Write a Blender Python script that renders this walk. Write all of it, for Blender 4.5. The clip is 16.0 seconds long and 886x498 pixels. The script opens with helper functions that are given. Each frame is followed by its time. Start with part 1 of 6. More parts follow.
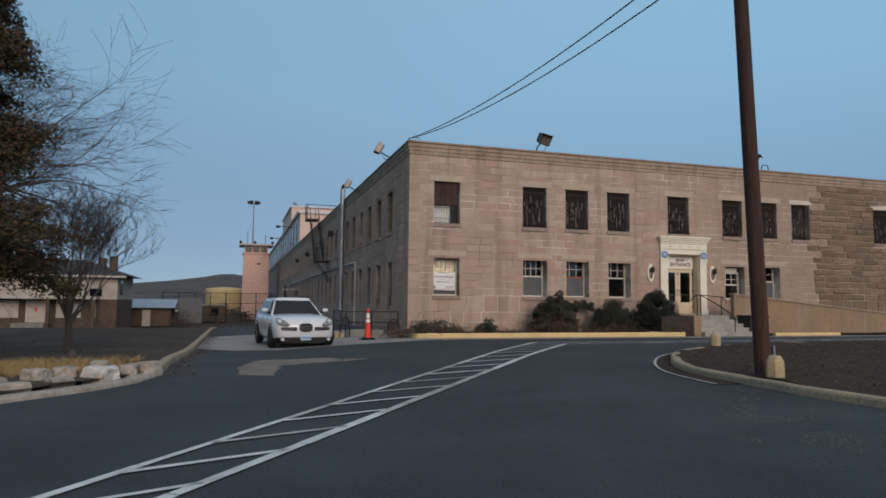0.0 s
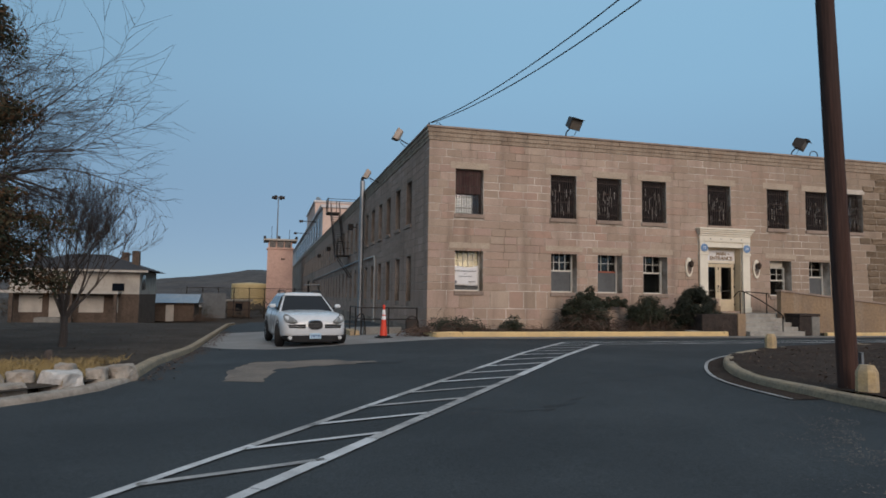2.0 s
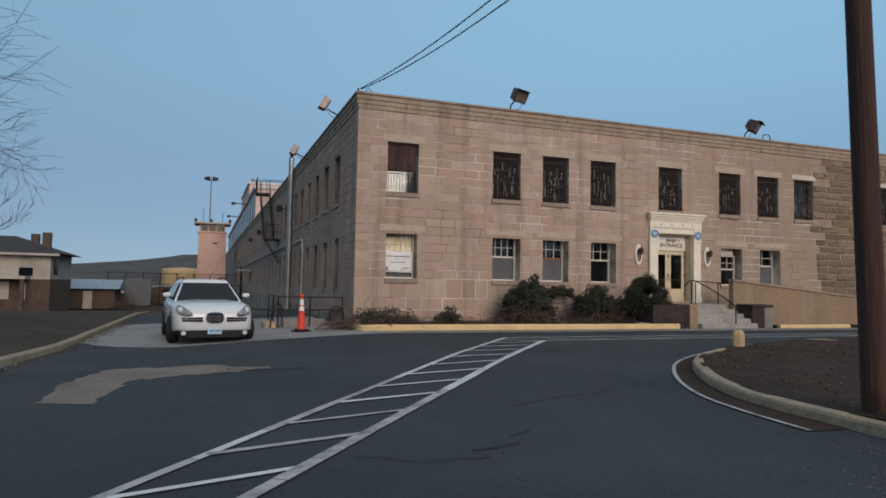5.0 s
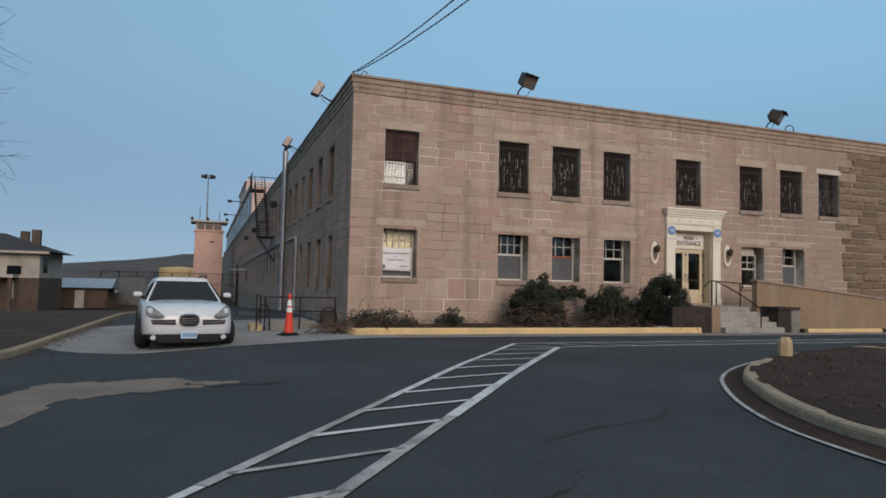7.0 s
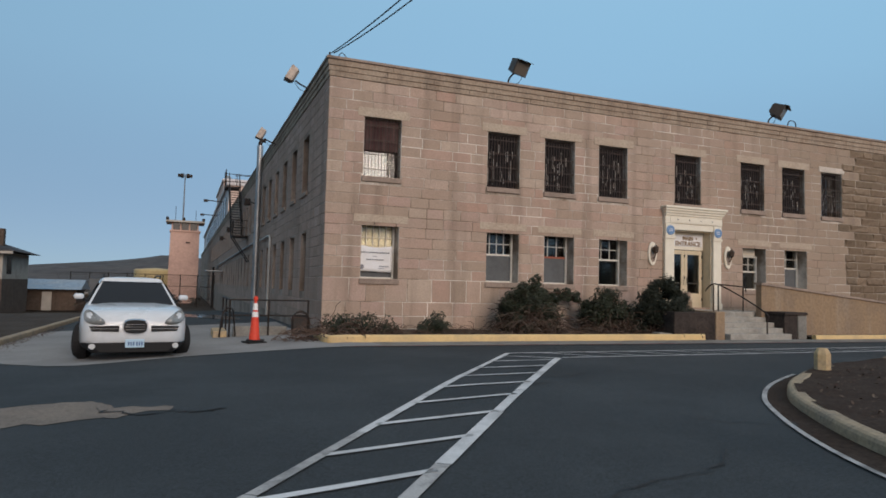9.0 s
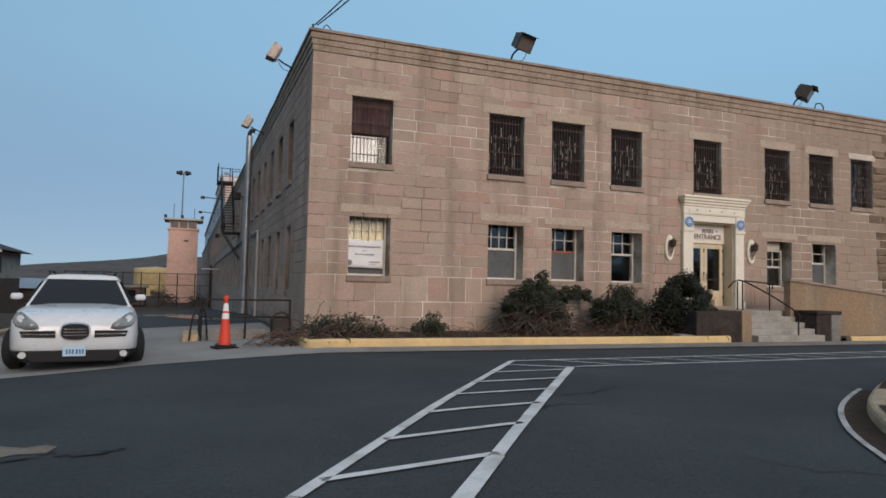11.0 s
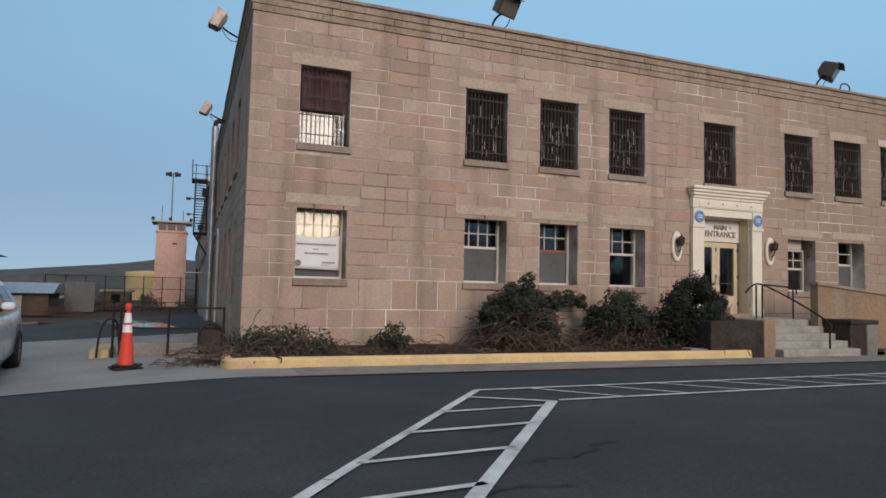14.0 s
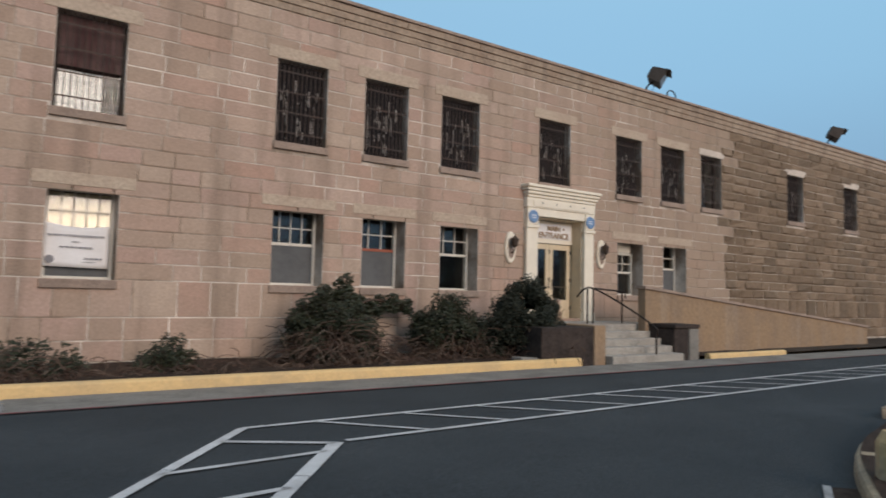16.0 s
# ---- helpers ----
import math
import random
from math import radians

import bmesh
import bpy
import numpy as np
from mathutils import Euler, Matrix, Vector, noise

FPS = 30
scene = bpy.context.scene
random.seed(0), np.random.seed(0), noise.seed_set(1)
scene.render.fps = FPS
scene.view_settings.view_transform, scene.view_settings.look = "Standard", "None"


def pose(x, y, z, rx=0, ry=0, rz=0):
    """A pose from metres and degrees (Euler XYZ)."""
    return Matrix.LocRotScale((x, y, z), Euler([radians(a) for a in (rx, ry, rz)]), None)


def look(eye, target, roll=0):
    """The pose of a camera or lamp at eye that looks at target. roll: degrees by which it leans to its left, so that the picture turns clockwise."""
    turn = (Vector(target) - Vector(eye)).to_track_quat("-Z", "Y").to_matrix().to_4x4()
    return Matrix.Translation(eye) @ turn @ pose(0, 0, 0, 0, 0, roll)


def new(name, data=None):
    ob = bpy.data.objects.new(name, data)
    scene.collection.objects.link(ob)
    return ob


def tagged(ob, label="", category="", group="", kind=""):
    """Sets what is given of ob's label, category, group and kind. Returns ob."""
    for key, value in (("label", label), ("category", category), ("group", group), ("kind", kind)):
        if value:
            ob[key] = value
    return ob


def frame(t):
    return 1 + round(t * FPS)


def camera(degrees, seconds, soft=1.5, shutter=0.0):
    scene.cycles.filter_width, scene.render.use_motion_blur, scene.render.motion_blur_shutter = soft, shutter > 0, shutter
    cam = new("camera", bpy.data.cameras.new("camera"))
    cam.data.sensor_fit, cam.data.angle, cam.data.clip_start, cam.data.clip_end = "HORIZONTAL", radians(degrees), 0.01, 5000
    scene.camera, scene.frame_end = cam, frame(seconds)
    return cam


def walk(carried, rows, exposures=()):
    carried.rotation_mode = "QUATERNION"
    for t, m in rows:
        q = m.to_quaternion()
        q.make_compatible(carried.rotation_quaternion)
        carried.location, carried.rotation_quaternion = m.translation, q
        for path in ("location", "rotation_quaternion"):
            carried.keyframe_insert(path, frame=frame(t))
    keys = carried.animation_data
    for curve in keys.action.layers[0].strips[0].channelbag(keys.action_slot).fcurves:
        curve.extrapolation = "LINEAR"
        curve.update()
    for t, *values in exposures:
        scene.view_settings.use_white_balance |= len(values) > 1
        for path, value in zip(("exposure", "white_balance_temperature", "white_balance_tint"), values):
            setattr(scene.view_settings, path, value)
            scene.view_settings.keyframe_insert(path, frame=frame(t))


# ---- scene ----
cam = camera(68.1, 16.0, soft=1.7, shutter=0.4)
PATH = [
    (0, (-6.301, -24.966, 1.180), (-5.711, -23.061, 1.337), 0.6),
    (0.5, (-6.118, -24.576, 1.189), (-5.508, -22.678, 1.346), 0.7),
    (1, (-5.99, -24.231, 1.184), (-5.385, -22.331, 1.339), 0.8),
    (1.5, (-5.856, -23.814, 1.171), (-5.344, -21.886, 1.317), 0.8),
    (2, (-5.657, -23.4, 1.170), (-5.143, -21.473, 1.314), 0.8),
    (2.5, (-5.519, -23.031, 1.152), (-5.025, -21.098, 1.295), 0.9),
    (3, (-5.274, -22.648, 1.187), (-4.75, -20.722, 1.320), 0.9),
    (3.5, (-5.087, -22.305, 1.205), (-4.494, -20.4, 1.331), 0.9),
    (4, (-4.969, -21.899, 1.200), (-4.374, -19.993, 1.308), 1.0),
    (4.5, (-4.753, -21.516, 1.229), (-4.078, -19.636, 1.335), 1.0),
    (7, (-4.017, -19.478, 1.198), (-3.339, -17.599, 1.306), 1.3),
    (7.5, (-3.874, -19.105, 1.213), (-3.217, -17.219, 1.325), 1.3),
    (8, (-3.731, -18.648, 1.211), (-3.072, -16.763, 1.324), 1.4),
    (8.5, (-3.583, -18.284, 1.200), (-2.859, -16.424, 1.317), 1.4),
    (9, (-3.494, -17.877, 1.179), (-2.765, -16.018, 1.297), 1.5),
    (11.5, (-2.37, -15.851, 1.168), (-1.653, -13.987, 1.279), 1.3),
    (12, (-2.081, -15.479, 1.193), (-1.329, -13.628, 1.302), 1.3),
    (12.5, (-1.79, -15.166, 1.220), (-1.036, -13.317, 1.332), 1.3),
    (13, (-1.577, -14.719, 1.226), (-0.845, -12.861, 1.336), 1.4),
    (13.5, (-1.287, -14.396, 1.241), (-0.561, -12.536, 1.358), 1.3),
    (14, (-0.991, -14.018, 1.206), (-0.275, -12.155, 1.330), 1.3),
    (14.5, (-0.629, -13.647, 1.228), (0.142, -11.805, 1.354), 1.4),
    (15, (-0.266, -13.333, 1.233), (0.526, -11.502, 1.364), 1.3),
    (15.5, (0.07, -12.971, 1.260), (1.001, -11.206, 1.393), 1.5),
    (16, (0.473, -12.645, 1.267), (1.591, -10.992, 1.407), 1.4),
]
walk(cam, [(t, look(eye, target, roll)) for t, eye, target, roll in PATH], [(0.0, 1.02), (16.0, 1.26)])

# ---- light: dusk sky, a soft glow from behind the walker ----
world = bpy.data.worlds.new("dusk_sky")
scene.world = world
world.use_nodes = True
wn = world.node_tree
sky = wn.nodes.new("ShaderNodeTexSky")
sky.sky_type = "NISHITA"
sky.sun_disc = False
sky.sun_elevation = radians(15)
sky.sun_rotation = radians(177)
sky.ozone_density = 3.0
sky.altitude = 5000
sky.air_density = 1.0
sky.dust_density = 0.0
bg = wn.nodes["Background"]
bg.inputs["Strength"].default_value = 0.13
soften = wn.nodes.new("ShaderNodeHueSaturation")
soften.inputs["Saturation"].default_value = 0.6
wn.links.new(sky.outputs[0], soften.inputs["Color"])
twilight = wn.nodes.new("ShaderNodeMix")
twilight.data_type = "RGBA"
twilight.inputs[0].default_value = 0.9
# dusk away from the sunset: dim blue-grey at the horizon, brighter overhead and towards the east
sky_dir = wn.nodes.new("ShaderNodeTexCoord")
sky_axes = wn.nodes.new("ShaderNodeSeparateXYZ")
wn.links.new(sky_dir.outputs["Generated"], sky_axes.inputs[0])
sky_up = wn.nodes.new("ShaderNodeValToRGB")
sky_up.color_ramp.interpolation = "B_SPLINE"
for where, tint in ((0.0, (0.40, 0.74, 1.10)), (0.14, (0.49, 0.95, 1.40)), (0.30, (0.80, 1.54, 2.16)), (0.55, (0.86, 1.66, 2.36)), (1.0, (0.66, 1.34, 2.0))):
    e = sky_up.color_ramp.elements.new(where)
    e.color = (*[c / 2.5 for c in tint], 1)
sky_up.color_ramp.elements.remove(sky_up.color_ramp.elements[-1])
sky_up.color_ramp.elements.remove(sky_up.color_ramp.elements[0])
wn.links.new(sky_axes.outputs["Z"], sky_up.inputs[0])
sky_side = wn.nodes.new("ShaderNodeMapRange")
sky_side.interpolation_type = "SMOOTHSTEP"
for k, value in enumerate((-0.7, 0.9, 2.5 * 0.84, 2.5 * 1.14)):
    sky_side.inputs[k + 1].default_value = value
wn.links.new(sky_axes.outputs["X"], sky_side.inputs[0])
sky_tone = wn.nodes.new("ShaderNodeVectorMath")
sky_tone.operation = "SCALE"
wn.links.new(sky_up.outputs[0], sky_tone.inputs[0])
wn.links.new(sky_side.outputs[0], sky_tone.inputs["Scale"])
wn.links.new(sky_tone.outputs[0], twilight.inputs[7])
wn.links.new(soften.outputs[0], twilight.inputs[6])
wn.links.new(twilight.outputs[2], bg.inputs["Color"])
sun_data = bpy.data.lights.new("sun", "SUN")
sun_data.energy, sun_data.angle, sun_data.color = 0.9, radians(35), (1.0, 0.80, 0.66)
sun = new("sun", sun_data)
sun.matrix_world = look((3, -60, 22), (0, 0, 0))

# ---- helpers for building ----
V = Vector


def lerp(a, b, k):
    return a + (b - a) * k


def ramp(v, xs, ys):
    return float(np.interp(v, xs, ys))


def G(x, y):
    """Height of the paved ground."""
    dip = ramp(y, (-10, -4), (0, 1))
    return ramp(y, (-10, -1.5, 15, 60), (-0.05, -0.15, -0.3, -2.0)) + (0.02 + 0.024 * dip) * max(min(x, 0), -8)


def mesh_object(name, verts, faces, material=None, parent=None, label="", smooth=False):
    me = bpy.data.meshes.new(name)
    me.from_pydata([tuple(v) for v in verts], [], faces)
    if smooth:
        me.polygons.foreach_set("use_smooth", [True] * len(me.polygons))
    if material:
        me.materials.append(material)
    me.update()
    ob = new(name, me)
    if parent:
        ob.parent = parent
    if label:
        ob["label"] = label
    return ob


class Geo:
    """Collects faces for one mesh."""

    def __init__(self):
        self.v, self.f = [], []

    def add(self, verts, faces):
        n = len(self.v)
        self.v += [tuple(p) for p in verts]
        self.f += [tuple(i + n for i in f) for f in faces]
        return self

    def box(self, x0, x1, y0, y1, z0, z1, m=None):
        vs = [V((x, y, z)) for z in (z0, z1) for y in (y0, y1) for x in (x0, x1)]
        if m:
            vs = [m @ p for p in vs]
        return self.add(vs, [(0, 2, 3, 1), (4, 5, 7, 6), (0, 1, 5, 4), (2, 6, 7, 3), (0, 4, 6, 2), (1, 3, 7, 5)])

    def chamfer(self, x0, x1, y0, y1, z0, z1, b=0.02, m=None):
        """A box with all edges cut by b."""
        bm = bmesh.new()
        bmesh.ops.create_cube(bm, size=1.0)
        for p in bm.verts:
            p.co = V((lerp(x0, x1, p.co.x + 0.5), lerp(y0, y1, p.co.y + 0.5), lerp(z0, z1, p.co.z + 0.5)))
        bmesh.ops.bevel(bm, geom=bm.edges[:], offset=b, segments=2, affect="EDGES", profile=0.5)
        bm.verts.index_update()
        vs = [(m @ p.co) if m else p.co.copy() for p in bm.verts]
        self.add(vs, [[q.index for q in f.verts] for f in bm.faces])
        bm.free()
        return self

    def tube(self, path, r, n=8, cap=True):
        """A round bar along a path; r: one radius or one per point."""
        path = [V(p) for p in path]
        rs = r if isinstance(r, (list, tuple)) else [r] * len(path)
        vs, fs = [], []
        side = None
        for i, p in enumerate(path):
            d = (path[min(i + 1, len(path) - 1)] - path[max(i - 1, 0)]).normalized()
            if side is None:
                side = d.orthogonal().normalized()
            side = (side - d * side.dot(d)).normalized()
            up = d.cross(side)
            for k in range(n):
                a = 2 * math.pi * k / n
                vs.append(p + (side * math.cos(a) + up * math.sin(a)) * rs[i])
        for i in range(len(path) - 1):
            for k in range(n):
                a, b = i * n + k, i * n + (k + 1) % n
                fs.append((a, b, b + n, a + n))
        if cap:
            fs.append(tuple(range(n))[::-1])
            fs.append(tuple(range((len(path) - 1) * n, len(path) * n)))
        return self.add(vs, fs)

    def loft(self, rings, cap=True):
        n = len(rings[0])
        vs = [p for ring in rings for p in ring]
        fs = []
        for i in range(len(rings) - 1):
            for k in range(n):
                a, b = i * n + k, i * n + (k + 1) % n
                fs.append((a, b, b + n, a + n))
        if cap:
            fs.append(tuple(range(n))[::-1])
            fs.append(tuple(range((len(rings) - 1) * n, len(rings) * n)))
        return self.add(vs, fs)

    def lathe(self, profile, n=20, m=None):
        rings = [[V((r * math.cos(2 * math.pi * k / n), r * math.sin(2 * math.pi * k / n), z)) for k in range(n)] for r, z in profile]
        if m:
            rings = [[m @ p for p in ring] for ring in rings]
        return self.loft(rings)

    def make(self, name, material=None, parent=None, label="", smooth=False):
        return mesh_object(name, self.v, self.f, material, parent, label, smooth)


def thing(name, label, category, loc=(0, 0, 0), rz=0, group="", kind=""):
    ob = new(name)
    ob.matrix_world = pose(*loc, 0, 0, rz)
    return tagged(ob, label, category, group, kind)


def drape(name, outline, lift, material, parent=None, height=G, step=None, jitter=0.0):
    """A flat sheet that follows the ground."""
    bm = bmesh.new()
    bm.faces.new([bm.verts.new((x, y, 0)) for x, y in outline])
    xs, ys = [p[0] for p in outline], [p[1] for p in outline]
    cuts = [(0, c) for c in (-8, -7, -6, -5, -4, -3, -2, -1, 0)] + [(1, c) for c in (-10, -9, -8, -7, -6, -5, -4, -1.5, 15, 60)]
    if step:
        cuts += [(0, c) for c in np.arange(min(xs), max(xs), step)] + [(1, c) for c in np.arange(min(ys), max(ys), step)]
    for axis, c in cuts:
        no = (1, 0, 0) if axis == 0 else (0, 1, 0)
        co = (c, 0, 0) if axis == 0 else (0, c, 0)
        bmesh.ops.bisect_plane(bm, geom=bm.verts[:] + bm.edges[:] + bm.faces[:], plane_co=co, plane_no=no)
    bmesh.ops.triangulate(bm, faces=bm.faces[:])
    for p in bm.verts:
        p.co.z = height(p.co.x, p.co.y) + lift + (jitter * noise.noise(V((p.co.x * 0.9, p.co.y * 0.9, 3))) if jitter else 0)
    for f in bm.faces:
        f.normal_update()
        if f.normal.z < 0:
            f.normal_flip()
    me = bpy.data.meshes.new(name)
    bm.to_mesh(me)
    bm.free()
    me.materials.append(material)
    ob = new(name, me)
    if parent:
        ob.parent = parent
    return ob


# ---- materials ----
def mat(name, color, rough=0.8, metal=0.0, grain=30.0, vary=0.25, stain=0.0, stain_scale=0.7, stain_color=None, bump=0.15, bump_scale=None, spec=0.4, piece=0.0, tones=None, coat=0.0, stretch=None, streak=None, far_brown=None):
    m = bpy.data.materials.new(name)
    m.use_nodes = True
    nt = m.node_tree
    N, L = nt.nodes, nt.links
    b = N["Principled BSDF"]
    b.inputs["Roughness"].default_value = rough
    b.inputs["Metallic"].default_value = metal
    b.inputs["Specular IOR Level"].default_value = spec
    b.inputs["Coat Weight"].default_value = coat
    b.inputs["Coat Roughness"].default_value = 0.08
    geo = N.new("ShaderNodeNewGeometry")
    vec = geo.outputs["Position"]
    if stretch:
        mp = N.new("ShaderNodeMapping")
        mp.inputs["Scale"].default_value = stretch
        L.new(vec, mp.inputs["Vector"])
        vec = mp.outputs[0]

    def noise_tex(scale, detail=6.0, rgh=0.6):
        t = N.new("ShaderNodeTexNoise")
        t.inputs["Scale"].default_value, t.inputs["Detail"].default_value, t.inputs["Roughness"].default_value = scale, detail, rgh
        L.new(vec, t.inputs["Vector"])
        return t.outputs["Fac"]

    def rng(fac, a, b2, lo, hi):
        r = N.new("ShaderNodeMapRange")
        r.inputs[1].default_value, r.inputs[2].default_value, r.inputs[3].default_value, r.inputs[4].default_value = a, b2, lo, hi
        L.new(fac, r.inputs[0])
        return r.outputs[0]

    def mix(fac, a, b2, mode="MIX"):
        x = N.new("ShaderNodeMix")
        x.data_type, x.blend_type = "RGBA", mode
        for sock, val in ((x.inputs[0], fac), (x.inputs[6], a), (x.inputs[7], b2)):
            if isinstance(val, bpy.types.NodeSocket):
                L.new(val, sock)
            elif isinstance(val, (int, float)):
                sock.default_value = val
            else:
                sock.default_value = (*val[:3], 1)
        return x.outputs[2]

    col = None
    if tones or piece:
        info = N.new("ShaderNodeObjectInfo")
        add = N.new("ShaderNodeMath")
        add.operation = "ADD"
        L.new(info.outputs["Random"], add.inputs[0])
        L.new(geo.outputs["Random Per Island"], add.inputs[1])
        fr = N.new("ShaderNodeMath")
        fr.operation = "FRACT"
        L.new(add.outputs[0], fr.inputs[0])
        rnd = fr.outputs[0]
    if tones:
        cr = N.new("ShaderNodeValToRGB")
        cr.color_ramp.interpolation = "LINEAR"
        while len(cr.color_ramp.elements) < len(tones):
            cr.color_ramp.elements.new(0.5)
        for i, c in enumerate(tones):
            cr.color_ramp.elements[i].position = i / (len(tones) - 1)
            cr.color_ramp.elements[i].color = (*c, 1)
        L.new(rnd, cr.inputs[0])
        col = cr.outputs[0]
    else:
        rgb = N.new("ShaderNodeRGB")
        rgb.outputs[0].default_value = (*color, 1)
        col = rgb.outputs[0]
    if stain:
        sc = stain_color or tuple(c * 0.45 for c in color)
        col = mix(rng(noise_tex(stain_scale, 8.0, 0.65), 0.42, 0.68, 0.0, stain), col, sc)
    if far_brown:
        # browner stone towards the far end, its darkening partly painted lens falloff
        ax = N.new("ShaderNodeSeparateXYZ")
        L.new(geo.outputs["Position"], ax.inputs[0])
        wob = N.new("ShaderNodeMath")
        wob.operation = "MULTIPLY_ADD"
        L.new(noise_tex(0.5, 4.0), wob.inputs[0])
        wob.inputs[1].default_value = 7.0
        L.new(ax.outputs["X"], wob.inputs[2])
        col = mix(rng(wob.outputs[0], far_brown[0] + 3.5, far_brown[1] + 3.5, 0.0, far_brown[3]), col, far_brown[2])
    if streak:
        sm = N.new("ShaderNodeMapping")
        sm.inputs["Scale"].default_value = (2.2, 2.2, 0.16)
        L.new(geo.outputs["Position"], sm.inputs["Vector"])
        st_n = N.new("ShaderNodeTexNoise")
        st_n.inputs["Scale"].default_value, st_n.inputs["Detail"].default_value = 1.0, 7.0
        L.new(sm.outputs[0], st_n.inputs["Vector"])
        col = mix(rng(st_n.outputs["Fac"], 0.5, 0.72, 0.0, streak[1]), col, streak[0])
    g = rng(noise_tex(grain), 0.3, 0.7, 1.0 - vary, 1.0 + vary)
    hs = N.new("ShaderNodeHueSaturation")
    L.new(col, hs.inputs["Color"])
    L.new(g, hs.inputs["Value"])
    L.new(hs.outputs[0], b.inputs["Base Color"])
    rr = rng(noise_tex(grain * 0.4), 0.3, 0.7, max(rough - 0.08, 0.02), min(rough + 0.08, 1))
    L.new(rr, b.inputs["Roughness"])
    if bump:
        bp = N.new("ShaderNodeBump")
        bp.inputs["Strength"].default_value = bump
        bp.inputs["Distance"].default_value = 0.02
        L.new(noise_tex(bump_scale or grain * 1.5, 8.0), bp.inputs["Height"])
        L.new(bp.outputs[0], b.inputs["Normal"])
    return m


M_ASPHALT = mat("asphalt", (0.038, 0.045, 0.050), 0.88, grain=55, vary=0.4, stain=0.8, stain_scale=0.35, stain_color=(0.060, 0.069, 0.075), bump=0.5, bump_scale=160, spec=0.22)
M_CONCRETE = mat("concrete", (0.27, 0.26, 0.25), 0.9, grain=25, vary=0.15, stain=0.75, stain_scale=0.45, stain_color=(0.16, 0.152, 0.145), bump=0.2, bump_scale=70)
M_CONC_DARK = mat("worn_concrete", (0.24, 0.225, 0.2), 0.9, grain=22, vary=0.2, stain=0.7, stain_scale=1.5, bump=0.3, bump_scale=60)
M_PATCH = mat("worn_patch", (0.2, 0.165, 0.135), 0.95, grain=40, vary=0.3, stain=0.8, stain_scale=1.6, stain_color=(0.11, 0.095, 0.085), bump=0.4, bump_scale=60)
M_DIRT = mat("dirt", (0.048, 0.036, 0.027), 0.97, grain=12, vary=0.4, stain=0.85, stain_scale=0.5, stain_color=(0.085, 0.068, 0.054), bump=0.7, bump_scale=14, spec=0.15)
M_SOIL = mat("soil", (0.040, 0.026, 0.019), 0.97, grain=18, vary=0.45, stain=0.7, stain_scale=1.2, stain_color=(0.058, 0.043, 0.034), bump=0.8, bump_scale=25, spec=0.15)
M_PAINT = mat("road_paint", (0.62, 0.62, 0.62), 0.75, grain=60, vary=0.12, stain=0.55, stain_scale=2.2, stain_color=(0.2, 0.2, 0.2), bump=0.15)
M_WORNPAINT = mat("worn_road_paint", (0.3, 0.3, 0.31), 0.8, grain=60, vary=0.2, stain=0.9, stain_scale=2.0, stain_color=(0.07, 0.072, 0.075), bump=0.15)
M_WORNPAINT2 = mat("chipped_line_paint", (0.42, 0.41, 0.4), 0.8, grain=60, vary=0.2, stain=0.85, stain_scale=3.0, stain_color=(0.12, 0.12, 0.12), bump=0.15)
M_REDPAINT = mat("red_paint", (0.24, 0.06, 0.06), 0.8, grain=50, vary=0.25, stain=0.9, stain_scale=2.5, stain_color=(0.12, 0.1, 0.1))
M_YELLOW = mat("yellow_kerb_paint", (0.7, 0.49, 0.23), 0.75, grain=30, vary=0.1, stain=0.7, stain_scale=2.2, stain_color=(0.5, 0.36, 0.2), bump=0.3, bump_scale=50)
M_YELLOWOLD = mat("old_yellow_paint", (0.5, 0.36, 0.19), 0.85, grain=22, vary=0.2, stain=0.8, stain_scale=3.0, stain_color=(0.3, 0.25, 0.2), bump=0.3, bump_scale=40)
STONE_TONES = [(0.41, 0.28, 0.225), (0.46, 0.325, 0.265), (0.39, 0.29, 0.22), (0.50, 0.37, 0.30), (0.37, 0.265, 0.2), (0.48, 0.37, 0.29), (0.44, 0.28, 0.215), (0.43, 0.315, 0.25)]
M_STONE = mat("pink_sandstone", (0.43, 0.295, 0.225), 0.9, grain=24, vary=0.15, stain=0.5, stain_scale=0.9, stain_color=(0.33, 0.255, 0.195), bump=0.45, bump_scale=45, tones=STONE_TONES, streak=((0.2, 0.15, 0.115), 0.55), far_brown=(9.0, 20.0, (0.31, 0.235, 0.17), 0.8))
ROUGH_TONES = [(0.15, 0.106, 0.07), (0.20, 0.142, 0.094), (0.135, 0.1, 0.068), (0.25, 0.18, 0.122), (0.175, 0.124, 0.083)]
M_ROUGH = mat("rough_brown_stone", (0.32, 0.22, 0.15), 0.95, grain=12, vary=0.25, stain=0.5, stain_scale=0.8, stain_color=(0.2, 0.145, 0.1), bump=0.8, bump_scale=16, tones=ROUGH_TONES)
# front stone's tones lowered for the shaded side, plus weather stains and streaks
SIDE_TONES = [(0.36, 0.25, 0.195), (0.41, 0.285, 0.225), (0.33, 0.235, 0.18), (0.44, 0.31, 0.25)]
M_SIDE = mat("weathered_shaded_sandstone", (0.36, 0.25, 0.195), 0.92, grain=18, vary=0.2, stain=0.5, stain_scale=0.5, stain_color=(0.25, 0.18, 0.14), bump=0.35, bump_scale=45, tones=SIDE_TONES, streak=((0.17, 0.125, 0.1), 0.5))
M_MORTAR = mat("patched_mortar", (0.22, 0.165, 0.12), 0.95, grain=40, vary=0.2, stain=1.0, stain_scale=0.5, stain_color=(0.85, 0.77, 0.68), bump=0.3)
